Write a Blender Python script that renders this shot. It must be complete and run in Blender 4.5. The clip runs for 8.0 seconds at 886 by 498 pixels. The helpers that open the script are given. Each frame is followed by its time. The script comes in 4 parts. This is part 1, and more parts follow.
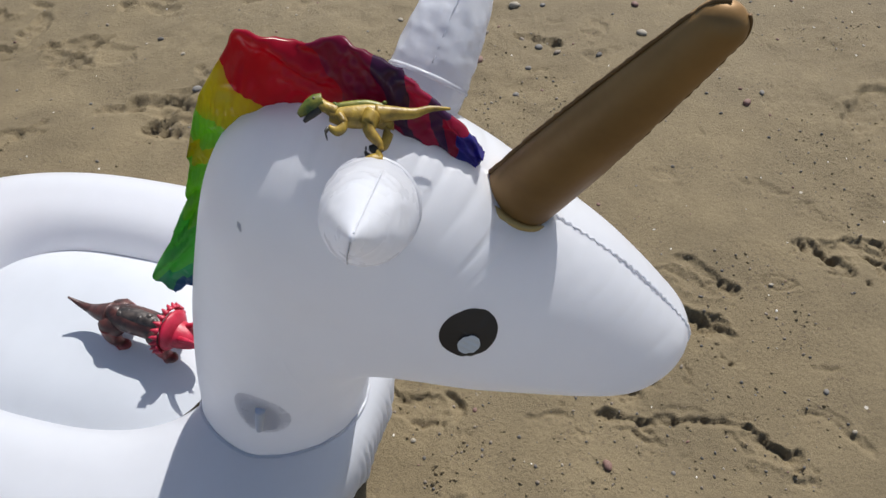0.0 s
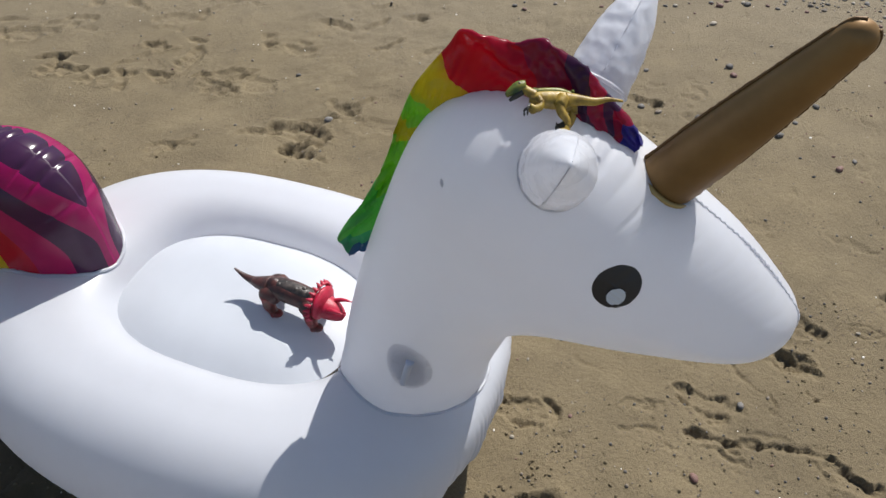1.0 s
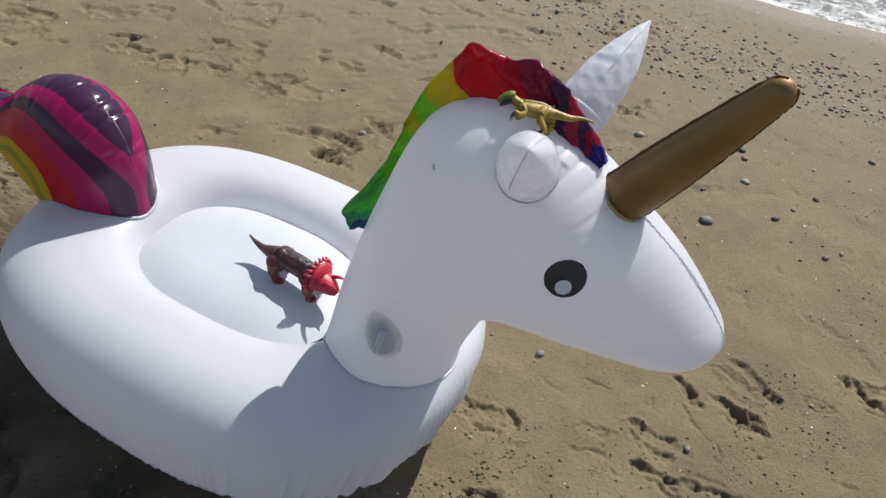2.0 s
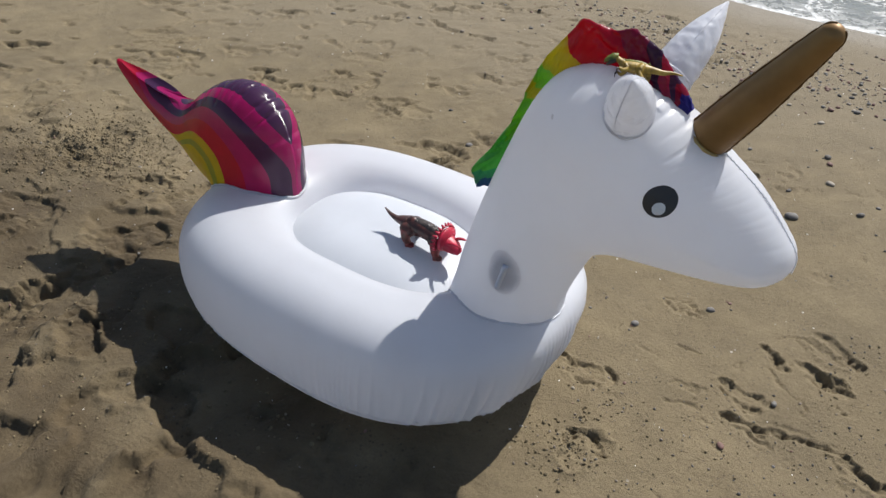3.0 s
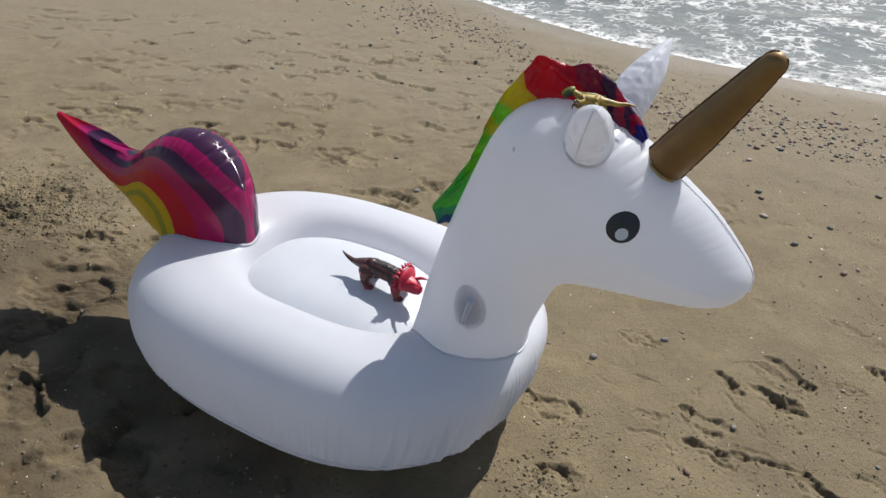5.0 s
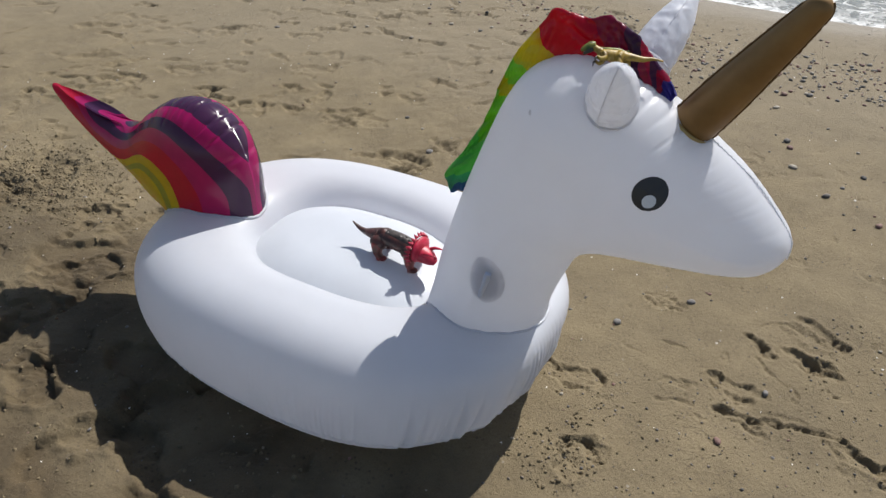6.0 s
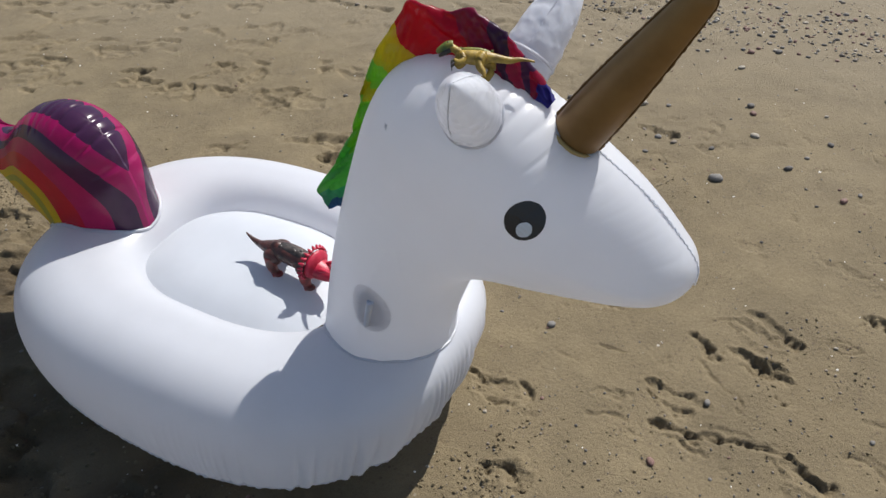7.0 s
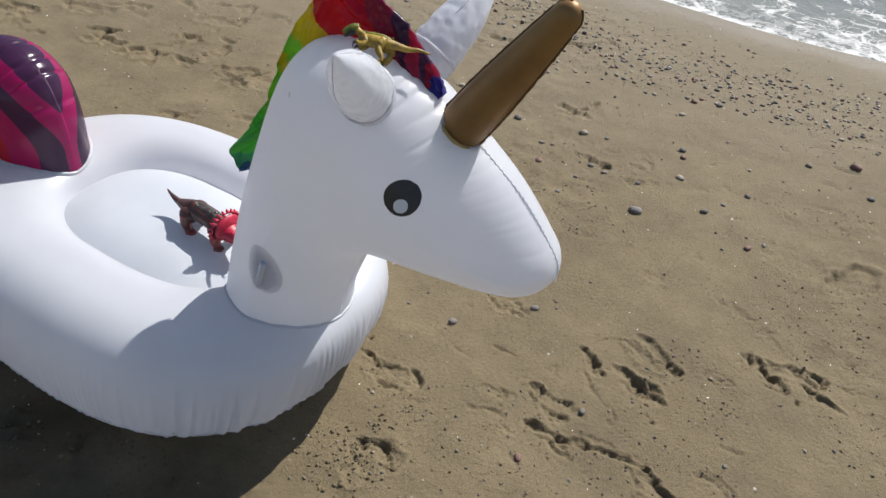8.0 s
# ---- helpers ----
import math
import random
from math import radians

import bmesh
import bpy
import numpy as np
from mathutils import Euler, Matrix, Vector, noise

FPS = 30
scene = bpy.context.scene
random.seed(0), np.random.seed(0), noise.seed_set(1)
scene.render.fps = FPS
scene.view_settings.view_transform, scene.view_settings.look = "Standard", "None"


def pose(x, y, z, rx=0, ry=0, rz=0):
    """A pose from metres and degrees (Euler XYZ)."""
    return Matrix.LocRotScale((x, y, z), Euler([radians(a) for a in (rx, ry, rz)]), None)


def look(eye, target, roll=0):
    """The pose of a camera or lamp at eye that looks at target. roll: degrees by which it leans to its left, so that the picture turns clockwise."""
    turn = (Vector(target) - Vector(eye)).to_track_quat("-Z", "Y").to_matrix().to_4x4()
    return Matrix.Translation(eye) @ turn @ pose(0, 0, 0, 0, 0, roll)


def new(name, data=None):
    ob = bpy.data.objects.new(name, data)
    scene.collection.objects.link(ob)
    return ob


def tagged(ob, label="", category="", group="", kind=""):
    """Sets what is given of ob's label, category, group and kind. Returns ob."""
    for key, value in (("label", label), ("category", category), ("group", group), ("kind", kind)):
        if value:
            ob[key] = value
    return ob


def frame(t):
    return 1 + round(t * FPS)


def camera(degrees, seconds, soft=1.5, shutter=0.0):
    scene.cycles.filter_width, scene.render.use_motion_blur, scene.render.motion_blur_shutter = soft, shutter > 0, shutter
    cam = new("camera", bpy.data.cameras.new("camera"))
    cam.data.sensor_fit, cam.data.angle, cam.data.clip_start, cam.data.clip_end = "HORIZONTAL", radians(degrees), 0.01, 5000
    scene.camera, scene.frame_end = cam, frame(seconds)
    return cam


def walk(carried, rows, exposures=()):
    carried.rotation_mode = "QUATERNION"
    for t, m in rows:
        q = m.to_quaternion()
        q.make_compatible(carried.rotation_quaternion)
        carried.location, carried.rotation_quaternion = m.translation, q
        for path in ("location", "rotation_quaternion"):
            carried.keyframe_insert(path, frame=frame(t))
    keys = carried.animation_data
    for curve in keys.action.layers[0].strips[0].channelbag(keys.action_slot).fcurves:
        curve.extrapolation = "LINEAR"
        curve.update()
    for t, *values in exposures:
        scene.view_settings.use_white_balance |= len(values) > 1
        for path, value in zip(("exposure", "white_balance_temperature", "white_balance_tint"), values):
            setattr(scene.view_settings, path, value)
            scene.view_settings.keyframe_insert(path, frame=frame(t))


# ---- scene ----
cam = camera(62.5, 8.0)
PATH = [
    (0, (0.068, 0.073, 1.505), (0.012, 1.336, -0.044), -4.7),
    (0.3, (0.056, 0.012, 1.533), (-0.096, 1.303, 0.013), -5.4),
    (0.5, (0.035, -0.036, 1.537), (-0.18, 1.307, 0.071), -5.3),
    (0.8, (-0.028, -0.118, 1.553), (-0.277, 1.261, 0.127), -5.4),
    (1, (-0.057, -0.161, 1.56), (-0.272, 1.238, 0.147), -3.8),
    (1.3, (-0.078, -0.225, 1.559), (-0.235, 1.203, 0.168), -2.9),
    (1.5, (-0.054, -0.257, 1.575), (-0.209, 1.199, 0.213), -0.7),
    (1.7, (-0.033, -0.287, 1.578), (-0.199, 1.194, 0.244), 4.3),
    (2, (0.04, -0.346, 1.59), (-0.249, 1.137, 0.279), 4.9),
    (2.2, (0.069, -0.425, 1.599), (-0.403, 1.043, 0.326), 3.1),
    (3.3, (0.071, -0.789, 1.598), (-0.443, 0.748, 0.425), -1.0),
    (3.5, (0.073, -0.801, 1.594), (-0.399, 0.771, 0.451), -1.1),
    (4, (0.095, -0.809, 1.595), (-0.291, 0.818, 0.498), -0.6),
    (4.5, (0.074, -0.798, 1.584), (-0.283, 0.849, 0.507), 0.1),
    (4.7, (0.052, -0.789, 1.572), (-0.317, 0.859, 0.501), 0.7),
    (5.8, (-0.027, -0.712, 1.56), (-0.484, 0.853, 0.401), -1.0),
    (6, (0.001, -0.677, 1.547), (-0.426, 0.877, 0.362), -1.7),
    (6.2, (0.037, -0.608, 1.551), (-0.358, 0.933, 0.339), -3.1),
    (6.5, (0.085, -0.494, 1.549), (-0.298, 1.036, 0.319), -2.2),
    (7, (0.188, -0.38, 1.527), (-0.235, 1.095, 0.244), -4.5),
    (7.2, (0.239, -0.382, 1.526), (-0.204, 1.077, 0.232), -6.5),
    (7.5, (0.31, -0.422, 1.525), (-0.127, 1.07, 0.267), -2.8),
    (8, (0.356, -0.455, 1.529), (0.021, 1.073, 0.283), 5.9),
]
walk(cam, [(t, look(eye, target, roll)) for t, eye, target, roll in PATH])

from mathutils.bvhtree import BVHTree

# late morning sun over the sea, high and to the front of the float
SUN = Vector((0.385, 0.745, 1.0)).normalized()
scene.view_settings.exposure = 0.48
world = bpy.data.worlds.new("sky")
scene.world = world
world.use_nodes = True
wn = world.node_tree.nodes
sky = wn.new("ShaderNodeTexSky")
sky.sky_type = "NISHITA"
sky.sun_disc = False
sky.sun_elevation = math.asin(SUN.z)
sky.sun_rotation = math.atan2(SUN.x, SUN.y)
world.node_tree.links.new(sky.outputs[0], wn["Background"].inputs[0])
wn["Background"].inputs[1].default_value = 0.070
lamp = bpy.data.lights.new("sun", "SUN")
lamp.energy, lamp.angle, lamp.color = 4.15, radians(0.55), (1.0, 0.965, 0.92)
sun = new("sun", lamp)
sun.matrix_world = look(SUN * 30, (0, 0, 0))


# ---- materials ----
def material(name, rough=0.5, metal=0.0, base=(0.5, 0.5, 0.5)):
    m = bpy.data.materials.new(name)
    m.use_nodes = True
    b = m.node_tree.nodes["Principled BSDF"]
    b.inputs["Base Color"].default_value = (*base, 1)
    b.inputs["Roughness"].default_value = rough
    b.inputs["Metallic"].default_value = metal
    return m, m.node_tree.nodes, m.node_tree.links, b


def ramp(nodes, links, fac, stops, constant=False):
    r = nodes.new("ShaderNodeValToRGB")
    r.color_ramp.interpolation = "CONSTANT" if constant else "LINEAR"
    e = r.color_ramp.elements
    e.remove(e[1])
    e[0].position = stops[0][0]
    for p, _ in stops[1:]:
        e.new(p)
    for i, (_, c) in enumerate(stops):
        e[i].color = (*c, 1)
    links.new(fac, r.inputs[0])
    return r.outputs[0]


def noise_tex(nodes, links, scale, detail=4.0, rough=0.55, where=None):
    n = nodes.new("ShaderNodeTexNoise")
    n.inputs["Scale"].default_value = scale
    n.inputs["Detail"].default_value = detail
    n.inputs["Roughness"].default_value = rough
    if where is None:
        where = nodes.new("ShaderNodeTexCoord").outputs["Object"]
    links.new(where, n.inputs["Vector"])
    return n.outputs[0]


def mix(nodes, links, kind, fac, a, b):
    n = nodes.new("ShaderNodeMix")
    n.data_type = "RGBA"
    n.blend_type = kind
    for socket, value in ((n.inputs[0], fac), (n.inputs[6], a), (n.inputs[7], b)):
        if isinstance(value, (int, float)):
            socket.default_value = value
        elif isinstance(value, tuple):
            socket.default_value = (*value, 1)
        else:
            links.new(value, socket)
    return n.outputs[2]


def math_node(nodes, links, op, a, b=0.0):
    n = nodes.new("ShaderNodeMath")
    n.operation = op
    for socket, value in ((n.inputs[0], a), (n.inputs[1], b)):
        if isinstance(value, (int, float)):
            socket.default_value = value
        else:
            links.new(value, socket)
    return n.outputs[0]


def bump(nodes, links, b, height, strength, distance):
    n = nodes.new("ShaderNodeBump")
    n.inputs["Strength"].default_value = strength
    n.inputs["Distance"].default_value = distance
    links.new(height, n.inputs["Height"])
    links.new(n.outputs[0], b.inputs["Normal"])


def attribute(nodes, name):
    a = nodes.new("ShaderNodeAttribute")
    a.attribute_name = name
    return a.outputs["Fac"]


def vinyl(name, base, rough=0.38, wrinkle=0.15, film=0.46):
    m, n, l, b = material(name, rough)
    dirt = noise_tex(n, l, 9.0, 5.0)
    shade = ramp(n, l, dirt, [(0.3, tuple(c * 0.95 for c in base)), (0.62, base)])
    l.new(shade, b.inputs["Base Color"])
    l.new(ramp(n, l, noise_tex(n, l, 24.0), [(0.3, (rough - 0.06,) * 3), (0.7, (rough + 0.08,) * 3)]), b.inputs["Roughness"])
    bump(n, l, b, noise_tex(n, l, 22.0, 2.0), wrinkle, 0.004)
    b.inputs["Coat Weight"].default_value = 0.15
    b.inputs["Coat Roughness"].default_value = 0.25
    # thin film: some of the sunlight comes through the wall
    thin = n.new("ShaderNodeBsdfTranslucent")
    thin.inputs["Color"].default_value = (0.868, 0.864, 0.893, 1)
    both = n.new("ShaderNodeMixShader")
    both.inputs[0].default_value = film
    l.new(b.outputs[0], both.inputs[1])
    l.new(thin.outputs[0], both.inputs[2])
    l.new(both.outputs[0], n["Material Output"].inputs["Surface"])
    return m


def banded(name, stops, rough=0.25, wrinkle=0.25, film=0.4):
    m, n, l, b = material(name, rough)
    c = ramp(n, l, attribute(n, "band"), stops, constant=True)
    c = mix(n, l, "MULTIPLY", 0.35, c, ramp(n, l, noise_tex(n, l, 30.0), [(0.35, (0.7, 0.7, 0.7)), (0.65, (1, 1, 1))]))
    l.new(c, b.inputs["Base Color"])
    bump(n, l, b, noise_tex(n, l, 16.0, 2.0), wrinkle, 0.006)
    b.inputs["Coat Weight"].default_value = 0.35
    b.inputs["Coat Roughness"].default_value = 0.16
    thin = n.new("ShaderNodeBsdfTranslucent")
    l.new(c, thin.inputs["Color"])
    both = n.new("ShaderNodeMixShader")
    both.inputs[0].default_value = film
    l.new(b.outputs[0], both.inputs[1])
    l.new(thin.outputs[0], both.inputs[2])
    l.new(both.outputs[0], n["Material Output"].inputs["Surface"])
    return m


WHITE = vinyl("white_vinyl", (0.765, 0.79, 0.84))
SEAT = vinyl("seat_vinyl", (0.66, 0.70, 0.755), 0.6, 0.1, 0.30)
SEAM = vinyl("seam_vinyl", (0.72, 0.74, 0.79), 0.3, 0.3)
EYE_BLACK = material("eye_ink", 0.35, 0.0, (0.032, 0.029, 0.031))[0]
EYE_WHITE = material("eye_white_ink", 0.35, 0.0, (0.8, 0.8, 0.8))[0]
CLEAR = vinyl("valve_clear", (0.69, 0.69, 0.73), 0.25, 0.1)
RECESS = vinyl("valve_recess", (0.68, 0.68, 0.73), 0.3, 0.1)
VALVE = material("valve_plug", 0.3, 0.0, (0.62, 0.64, 0.72))[0]
STONES = []
for i, c in enumerate([(0.155, 0.145, 0.132), (0.18, 0.148, 0.115), (0.17, 0.092, 0.074), (0.30, 0.265, 0.21), (0.095, 0.087, 0.078)]):
    m, n, l, b = material("pebble_stone", 0.65)
    k = noise_tex(n, l, 60.0, 5.0)
    l.new(ramp(n, l, k, [(0.3, tuple(v * 0.7 for v in c)), (0.7, tuple(min(1, v * 1.3) for v in c))]), b.inputs["Base Color"])
    bump(n, l, b, noise_tex(n, l, 200.0), 0.3, 0.002)
    STONES.append(m)


def gold_vinyl():
    m, n, l, b = material("gold_vinyl", 0.48, 0.3)
    k = noise_tex(n, l, 14.0, 4.0)
    l.new(ramp(n, l, k, [(0.3, (0.205, 0.110, 0.033)), (0.7, (0.285, 0.160, 0.052))]), b.inputs["Base Color"])
    bump(n, l, b, noise_tex(n, l, 40.0, 2.0), 0.25, 0.003)
    return m


CRINKLED = vinyl("crinkled_vinyl", (0.765, 0.79, 0.84), 0.28, 0.7)
SCUFF = material("scuff_grey", 0.6, 0.0, (0.62, 0.62, 0.64))[0]
PALE_GOLD = material("pale_gold", 0.4, 0.2, (0.45, 0.31, 0.11))[0]
GOLD = gold_vinyl()
GOLD_SEAM = material("gold_seam", 0.5, 0.3, (0.13, 0.07, 0.022))[0]
MAGENTA, PURPLE, CRIMSON = (0.50, 0.016, 0.17), (0.080, 0.030, 0.090), (0.52, 0.012, 0.045)
LIME, OLIVE = (0.60, 0.60, 0.025), (0.33, 0.47, 0.06)
TAIL_BANDS = banded("tail_print", [
    (0.0, PURPLE), (0.105, MAGENTA), (0.195, PURPLE), (0.275, (0.46, 0.020, 0.15)), (0.36, CRIMSON),
    (0.455, LIME), (0.515, OLIVE), (0.555, LIME), (0.74, OLIVE)], 0.22, 0.2, 0.5)
GREEN, YELLOW, WINE = (0.25, 0.55, 0.06), (0.52, 0.46, 0.03), (0.25, 0.014, 0.06)
MANE_BANDS = banded("mane_print", [
    (0.0, (0.04, 0.12, 0.26)), (0.03, (0.08, 0.36, 0.20)), (0.07, (0.16, 0.50, 0.12)), (0.22, GREEN), (0.385, YELLOW), (0.44, GREEN), (0.50, YELLOW), (0.595, (0.44, 0.008, 0.035)),
    (0.76, WINE), (0.85, (0.07, 0.02, 0.07)), (0.885, (0.46, 0.02, 0.09)), (0.915, (0.09, 0.03, 0.10)), (0.935, (0.40, 0.015, 0.06)), (0.955, (0.06, 0.05, 0.33))], 0.24, 0.4, 0.60)


def toy(name, a, b_, scale=60.0, rough=0.42):
    m, n, l, b = material(name, rough)
    l.new(ramp(n, l, noise_tex(n, l, scale, 5.0), [(0.38, a), (0.62, b_)]), b.inputs["Base Color"])
    bump(n, l, b, noise_tex(n, l, 350.0), 0.5, 0.001)
    return m


DINO_BROWN = toy("dino_brown_paint", (0.030, 0.014, 0.012), (0.085, 0.028, 0.022))
DINO_BACK = toy("dino_grey_back", (0.020, 0.016, 0.014), (0.075, 0.060, 0.052), 90.0)
DINO_RED = toy("dino_red_paint", (0.34, 0.006, 0.026), (0.47, 0.016, 0.05))
DINO_LEG = toy("dino_leg_paint", (0.26, 0.022, 0.022), (0.08, 0.028, 0.02), 45.0)
RAPTOR_YELLOW = toy("raptor_ochre_paint", (0.20, 0.125, 0.018), (0.40, 0.27, 0.04), 90.0)
RAPTOR_GREEN = toy("raptor_green_paint", (0.045, 0.085, 0.012), (0.20, 0.19, 0.025), 90.0)
RAPTOR_DARK = toy("raptor_dark_paint", (0.03, 0.025, 0.02), (0.06, 0.05, 0.03))


def sand_material():
    m, n, l, b = material("sand", 0.92)
    co = n.new("ShaderNodeTexCoord").outputs["Object"]
    big = noise_tex(n, l, 1.6, 5.0, 0.6, co)
    mid = noise_tex(n, l, 12.0, 6.0, 0.65, co)
    fine = noise_tex(n, l, 420.0, 3.0, 0.7, co)
    c = ramp(n, l, big, [(0.3, (0.160, 0.124, 0.070)), (0.7, (0.200, 0.158, 0.092))])
    c = mix(n, l, "MULTIPLY", 0.6, c, ramp(n, l, mid, [(0.3, (0.86, 0.85, 0.83)), (0.7, (1.05, 1.05, 1.05))]))
    c = mix(n, l, "MULTIPLY", 0.8, c, ramp(n, l, noise_tex(n, l, 4.5, 5.0, 0.6, co), [(0.35, (0.82, 0.82, 0.82)), (0.62, (1.08, 1.08, 1.07))]))
    c = mix(n, l, "MULTIPLY", 0.8, c, ramp(n, l, fine, [(0.28, (0.6, 0.58, 0.55)), (0.5, (1, 1, 1)), (0.75, (1.2, 1.2, 1.18))]))
    for scale, cut, density, amount, tint in ((62.0, 0.20, 0.52, 0.7, (0.085, 0.062, 0.040)), (130.0, 0.24, 0.45, 0.5, (0.10, 0.075, 0.05)), (30.0, 0.10, 0.86, 0.9, (0.55, 0.52, 0.46))):
        grit = n.new("ShaderNodeTexVoronoi")
        grit.inputs["Scale"].default_value = scale
        l.new(co, grit.inputs["Vector"])
        speck = ramp(n, l, grit.outputs["Distance"], [(cut, (1, 1, 1)), (cut * 1.5, (0, 0, 0))])
        chosen = ramp(n, l, grit.outputs["Color"], [(density, (0, 0, 0)), (density + 0.04, (1, 1, 1))])
        patch = ramp(n, l, noise_tex(n, l, 4.0, 4.0, 0.65, co), [(0.42, (0, 0, 0)), (0.60, (1, 1, 1))])
        speck = math_node(n, l, "MULTIPLY", math_node(n, l, "MULTIPLY", speck, chosen), patch)
        c = mix(n, l, "MIX", math_node(n, l, "MULTIPLY", speck, amount), c, tint)
    wet = ramp(n, l, attribute(n, "wet"), [(0.0, (0, 0, 0)), (1.0, (1, 1, 1))])
    c = mix(n, l, "MIX", attribute(n, "firm"), c, (0.196, 0.160, 0.104))
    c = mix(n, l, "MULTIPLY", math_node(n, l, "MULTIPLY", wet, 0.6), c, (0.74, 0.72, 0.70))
    # moist turned-up sand, plus extra shade of the float put into the colour
    c = mix(n, l, "MULTIPLY", attribute(n, "damp_shade"), c, (0.46, 0.42, 0.37))
    l.new(c, b.inputs["Base Color"])
    l.new(ramp(n, l, attribute(n, "wet"), [(0.0, (0.92,) * 3), (0.7, (0.75,) * 3), (1.0, (0.42,) * 3)]), b.inputs["Roughness"])
    h = math_node(n, l, "ADD", math_node(n, l, "MULTIPLY", fine, 0.30), math_node(n, l, "MULTIPLY", mid, 0.55))
    h = math_node(n, l, "ADD", h, math_node(n, l, "MULTIPLY", noise_tex(n, l, 90.0, 4.0, 0.6, co), 0.6))
    bump(n, l, b, h, 0.75, 0.010)
    return m


SAND = sand_material()


def water_material():
    m, n, l, b = material("sea_water", 0.08)
    co = n.new("ShaderNodeTexCoord").outputs["Object"]
    warp = n.new("ShaderNodeTexNoise")
    warp.inputs["Scale"].default_value = 2.2
    warp.inputs["Detail"].default_value = 4.0
    l.new(co, warp.inputs["Vector"])
    add = n.new("ShaderNodeVectorMath")
    add.operation = "MULTIPLY_ADD"
    add.inputs[1].default_value = (0.7, 0.5, 0.0)
    l.new(warp.outputs["Color"], add.inputs[0])
    l.new(co, add.inputs[2])
    lace = None
    for scale, width in ((4.0, 0.065), (11.0, 0.09)):
        v = n.new("ShaderNodeTexVoronoi")
        v.feature = "DISTANCE_TO_EDGE"
        v.inputs["Scale"].default_value = scale
        l.new(add.outputs[0], v.inputs["Vector"])
        k = ramp(n, l, v.outputs["Distance"], [(0.0, (1, 1, 1)), (width, (0, 0, 0))])
        lace = k if lace is None else math_node(n, l, "MAXIMUM", lace, k)
    patch = ramp(n, l, noise_tex(n, l, 3.2, 6.0, 0.7, co), [(0.47, (0, 0, 0)), (0.56, (1, 1, 1))])
    foam = math_node(n, l, "MULTIPLY", lace, patch)
    fringe = attribute(n, "fringe")
    foam = math_node(n, l, "MINIMUM", math_node(n, l, "ADD", foam, math_node(n, l, "MULTIPLY", fringe, ramp(n, l, noise_tex(n, l, 14.0, 4.0, 0.7, co), [(0.4, (0, 0, 0)), (0.55, (1, 1, 1))]))), 1.0)
    c = mix(n, l, "MIX", foam, (0.150, 0.152, 0.132), (0.66, 0.67, 0.67))
    l.new(c, b.inputs["Base Color"])
    l.new(ramp(n, l, foam, [(0.0, (0.12,) * 3), (0.5, (0.7,) * 3)]), b.inputs["Roughness"])
    h = math_node(n, l, "ADD", noise_tex(n, l, 9.0, 4.0, 0.6, co), math_node(n, l, "MULTIPLY", foam, 0.3))
    bump(n, l, b, h, 0.6, 0.03)
    return m


WATER = water_material()


# ---- helpers for shapes ----
def link_mesh(name, verts, faces, mat, parent=None, label="", smooth=True, bands=None):
    me = bpy.data.meshes.new(name)
    me.from_pydata([tuple(v) for v in verts], [], faces)
    for m in (mat if isinstance(mat, list) else [mat]):
        me.materials.append(m)
    if bands is not None:
        at = me.attributes.new("band", "FLOAT", "POINT")
        at.data.foreach_set("value", np.asarray(bands, dtype=np.float32))
    bm = bmesh.new()
    bm.from_mesh(me)
    bmesh.ops.recalc_face_normals(bm, faces=bm.faces)
    bm.to_mesh(me)
    bm.free()
    if smooth:
        me.polygons.foreach_set("use_smooth", [True] * len(me.polygons))
    ob = new(name, me)
    if parent is not None:
        ob.parent = parent
    if label:
        ob["label"] = label
    return ob


def curve_through(points, n, closed=False):
    """Catmull-Rom through a few control points, n samples, evenly spaced."""
    p = np.array(points, dtype=float)
    k = len(p)
    out = []
    spans = k if closed else k - 1
    for i in range(spans):
        a, b, c, d = (p[(i + j) % k] for j in (-1, 0, 1, 2)) if closed else (p[min(max(i + j, 0), k - 1)] for j in (-1, 0, 1, 2))
        for u in np.linspace(0, 1, 24, endpoint=False):
            out.append(0.5 * (2 * b + (c - a) * u + (2 * a - 5 * b + 4 * c - d) * u * u + (3 * b - a - 3 * c + d) * u ** 3))
    if closed:
        out.append(out[0])
    else:
        out.append(p[-1])
    out = np.array(out)
    s = np.concatenate([[0], np.cumsum(np.linalg.norm(np.diff(out, axis=0), axis=1))])
    q = np.linspace(0, s[-1], n + 1 if closed else n)
    q = q[:-1] if closed else q
    return np.stack([np.interp(q, s, out[:, j]) for j in range(out.shape[1])], axis=1)


def segment_distance(pts, line):
    a, b = line[:-1], line[1:]
    ab = b - a
    u = np.clip(((pts[:, None] - a) * ab).sum(-1) / ((ab * ab).sum(-1) + 1e-12), 0, 1)
    return np.linalg.norm(pts[:, None] - (a + u[..., None] * ab), axis=-1).min(1)


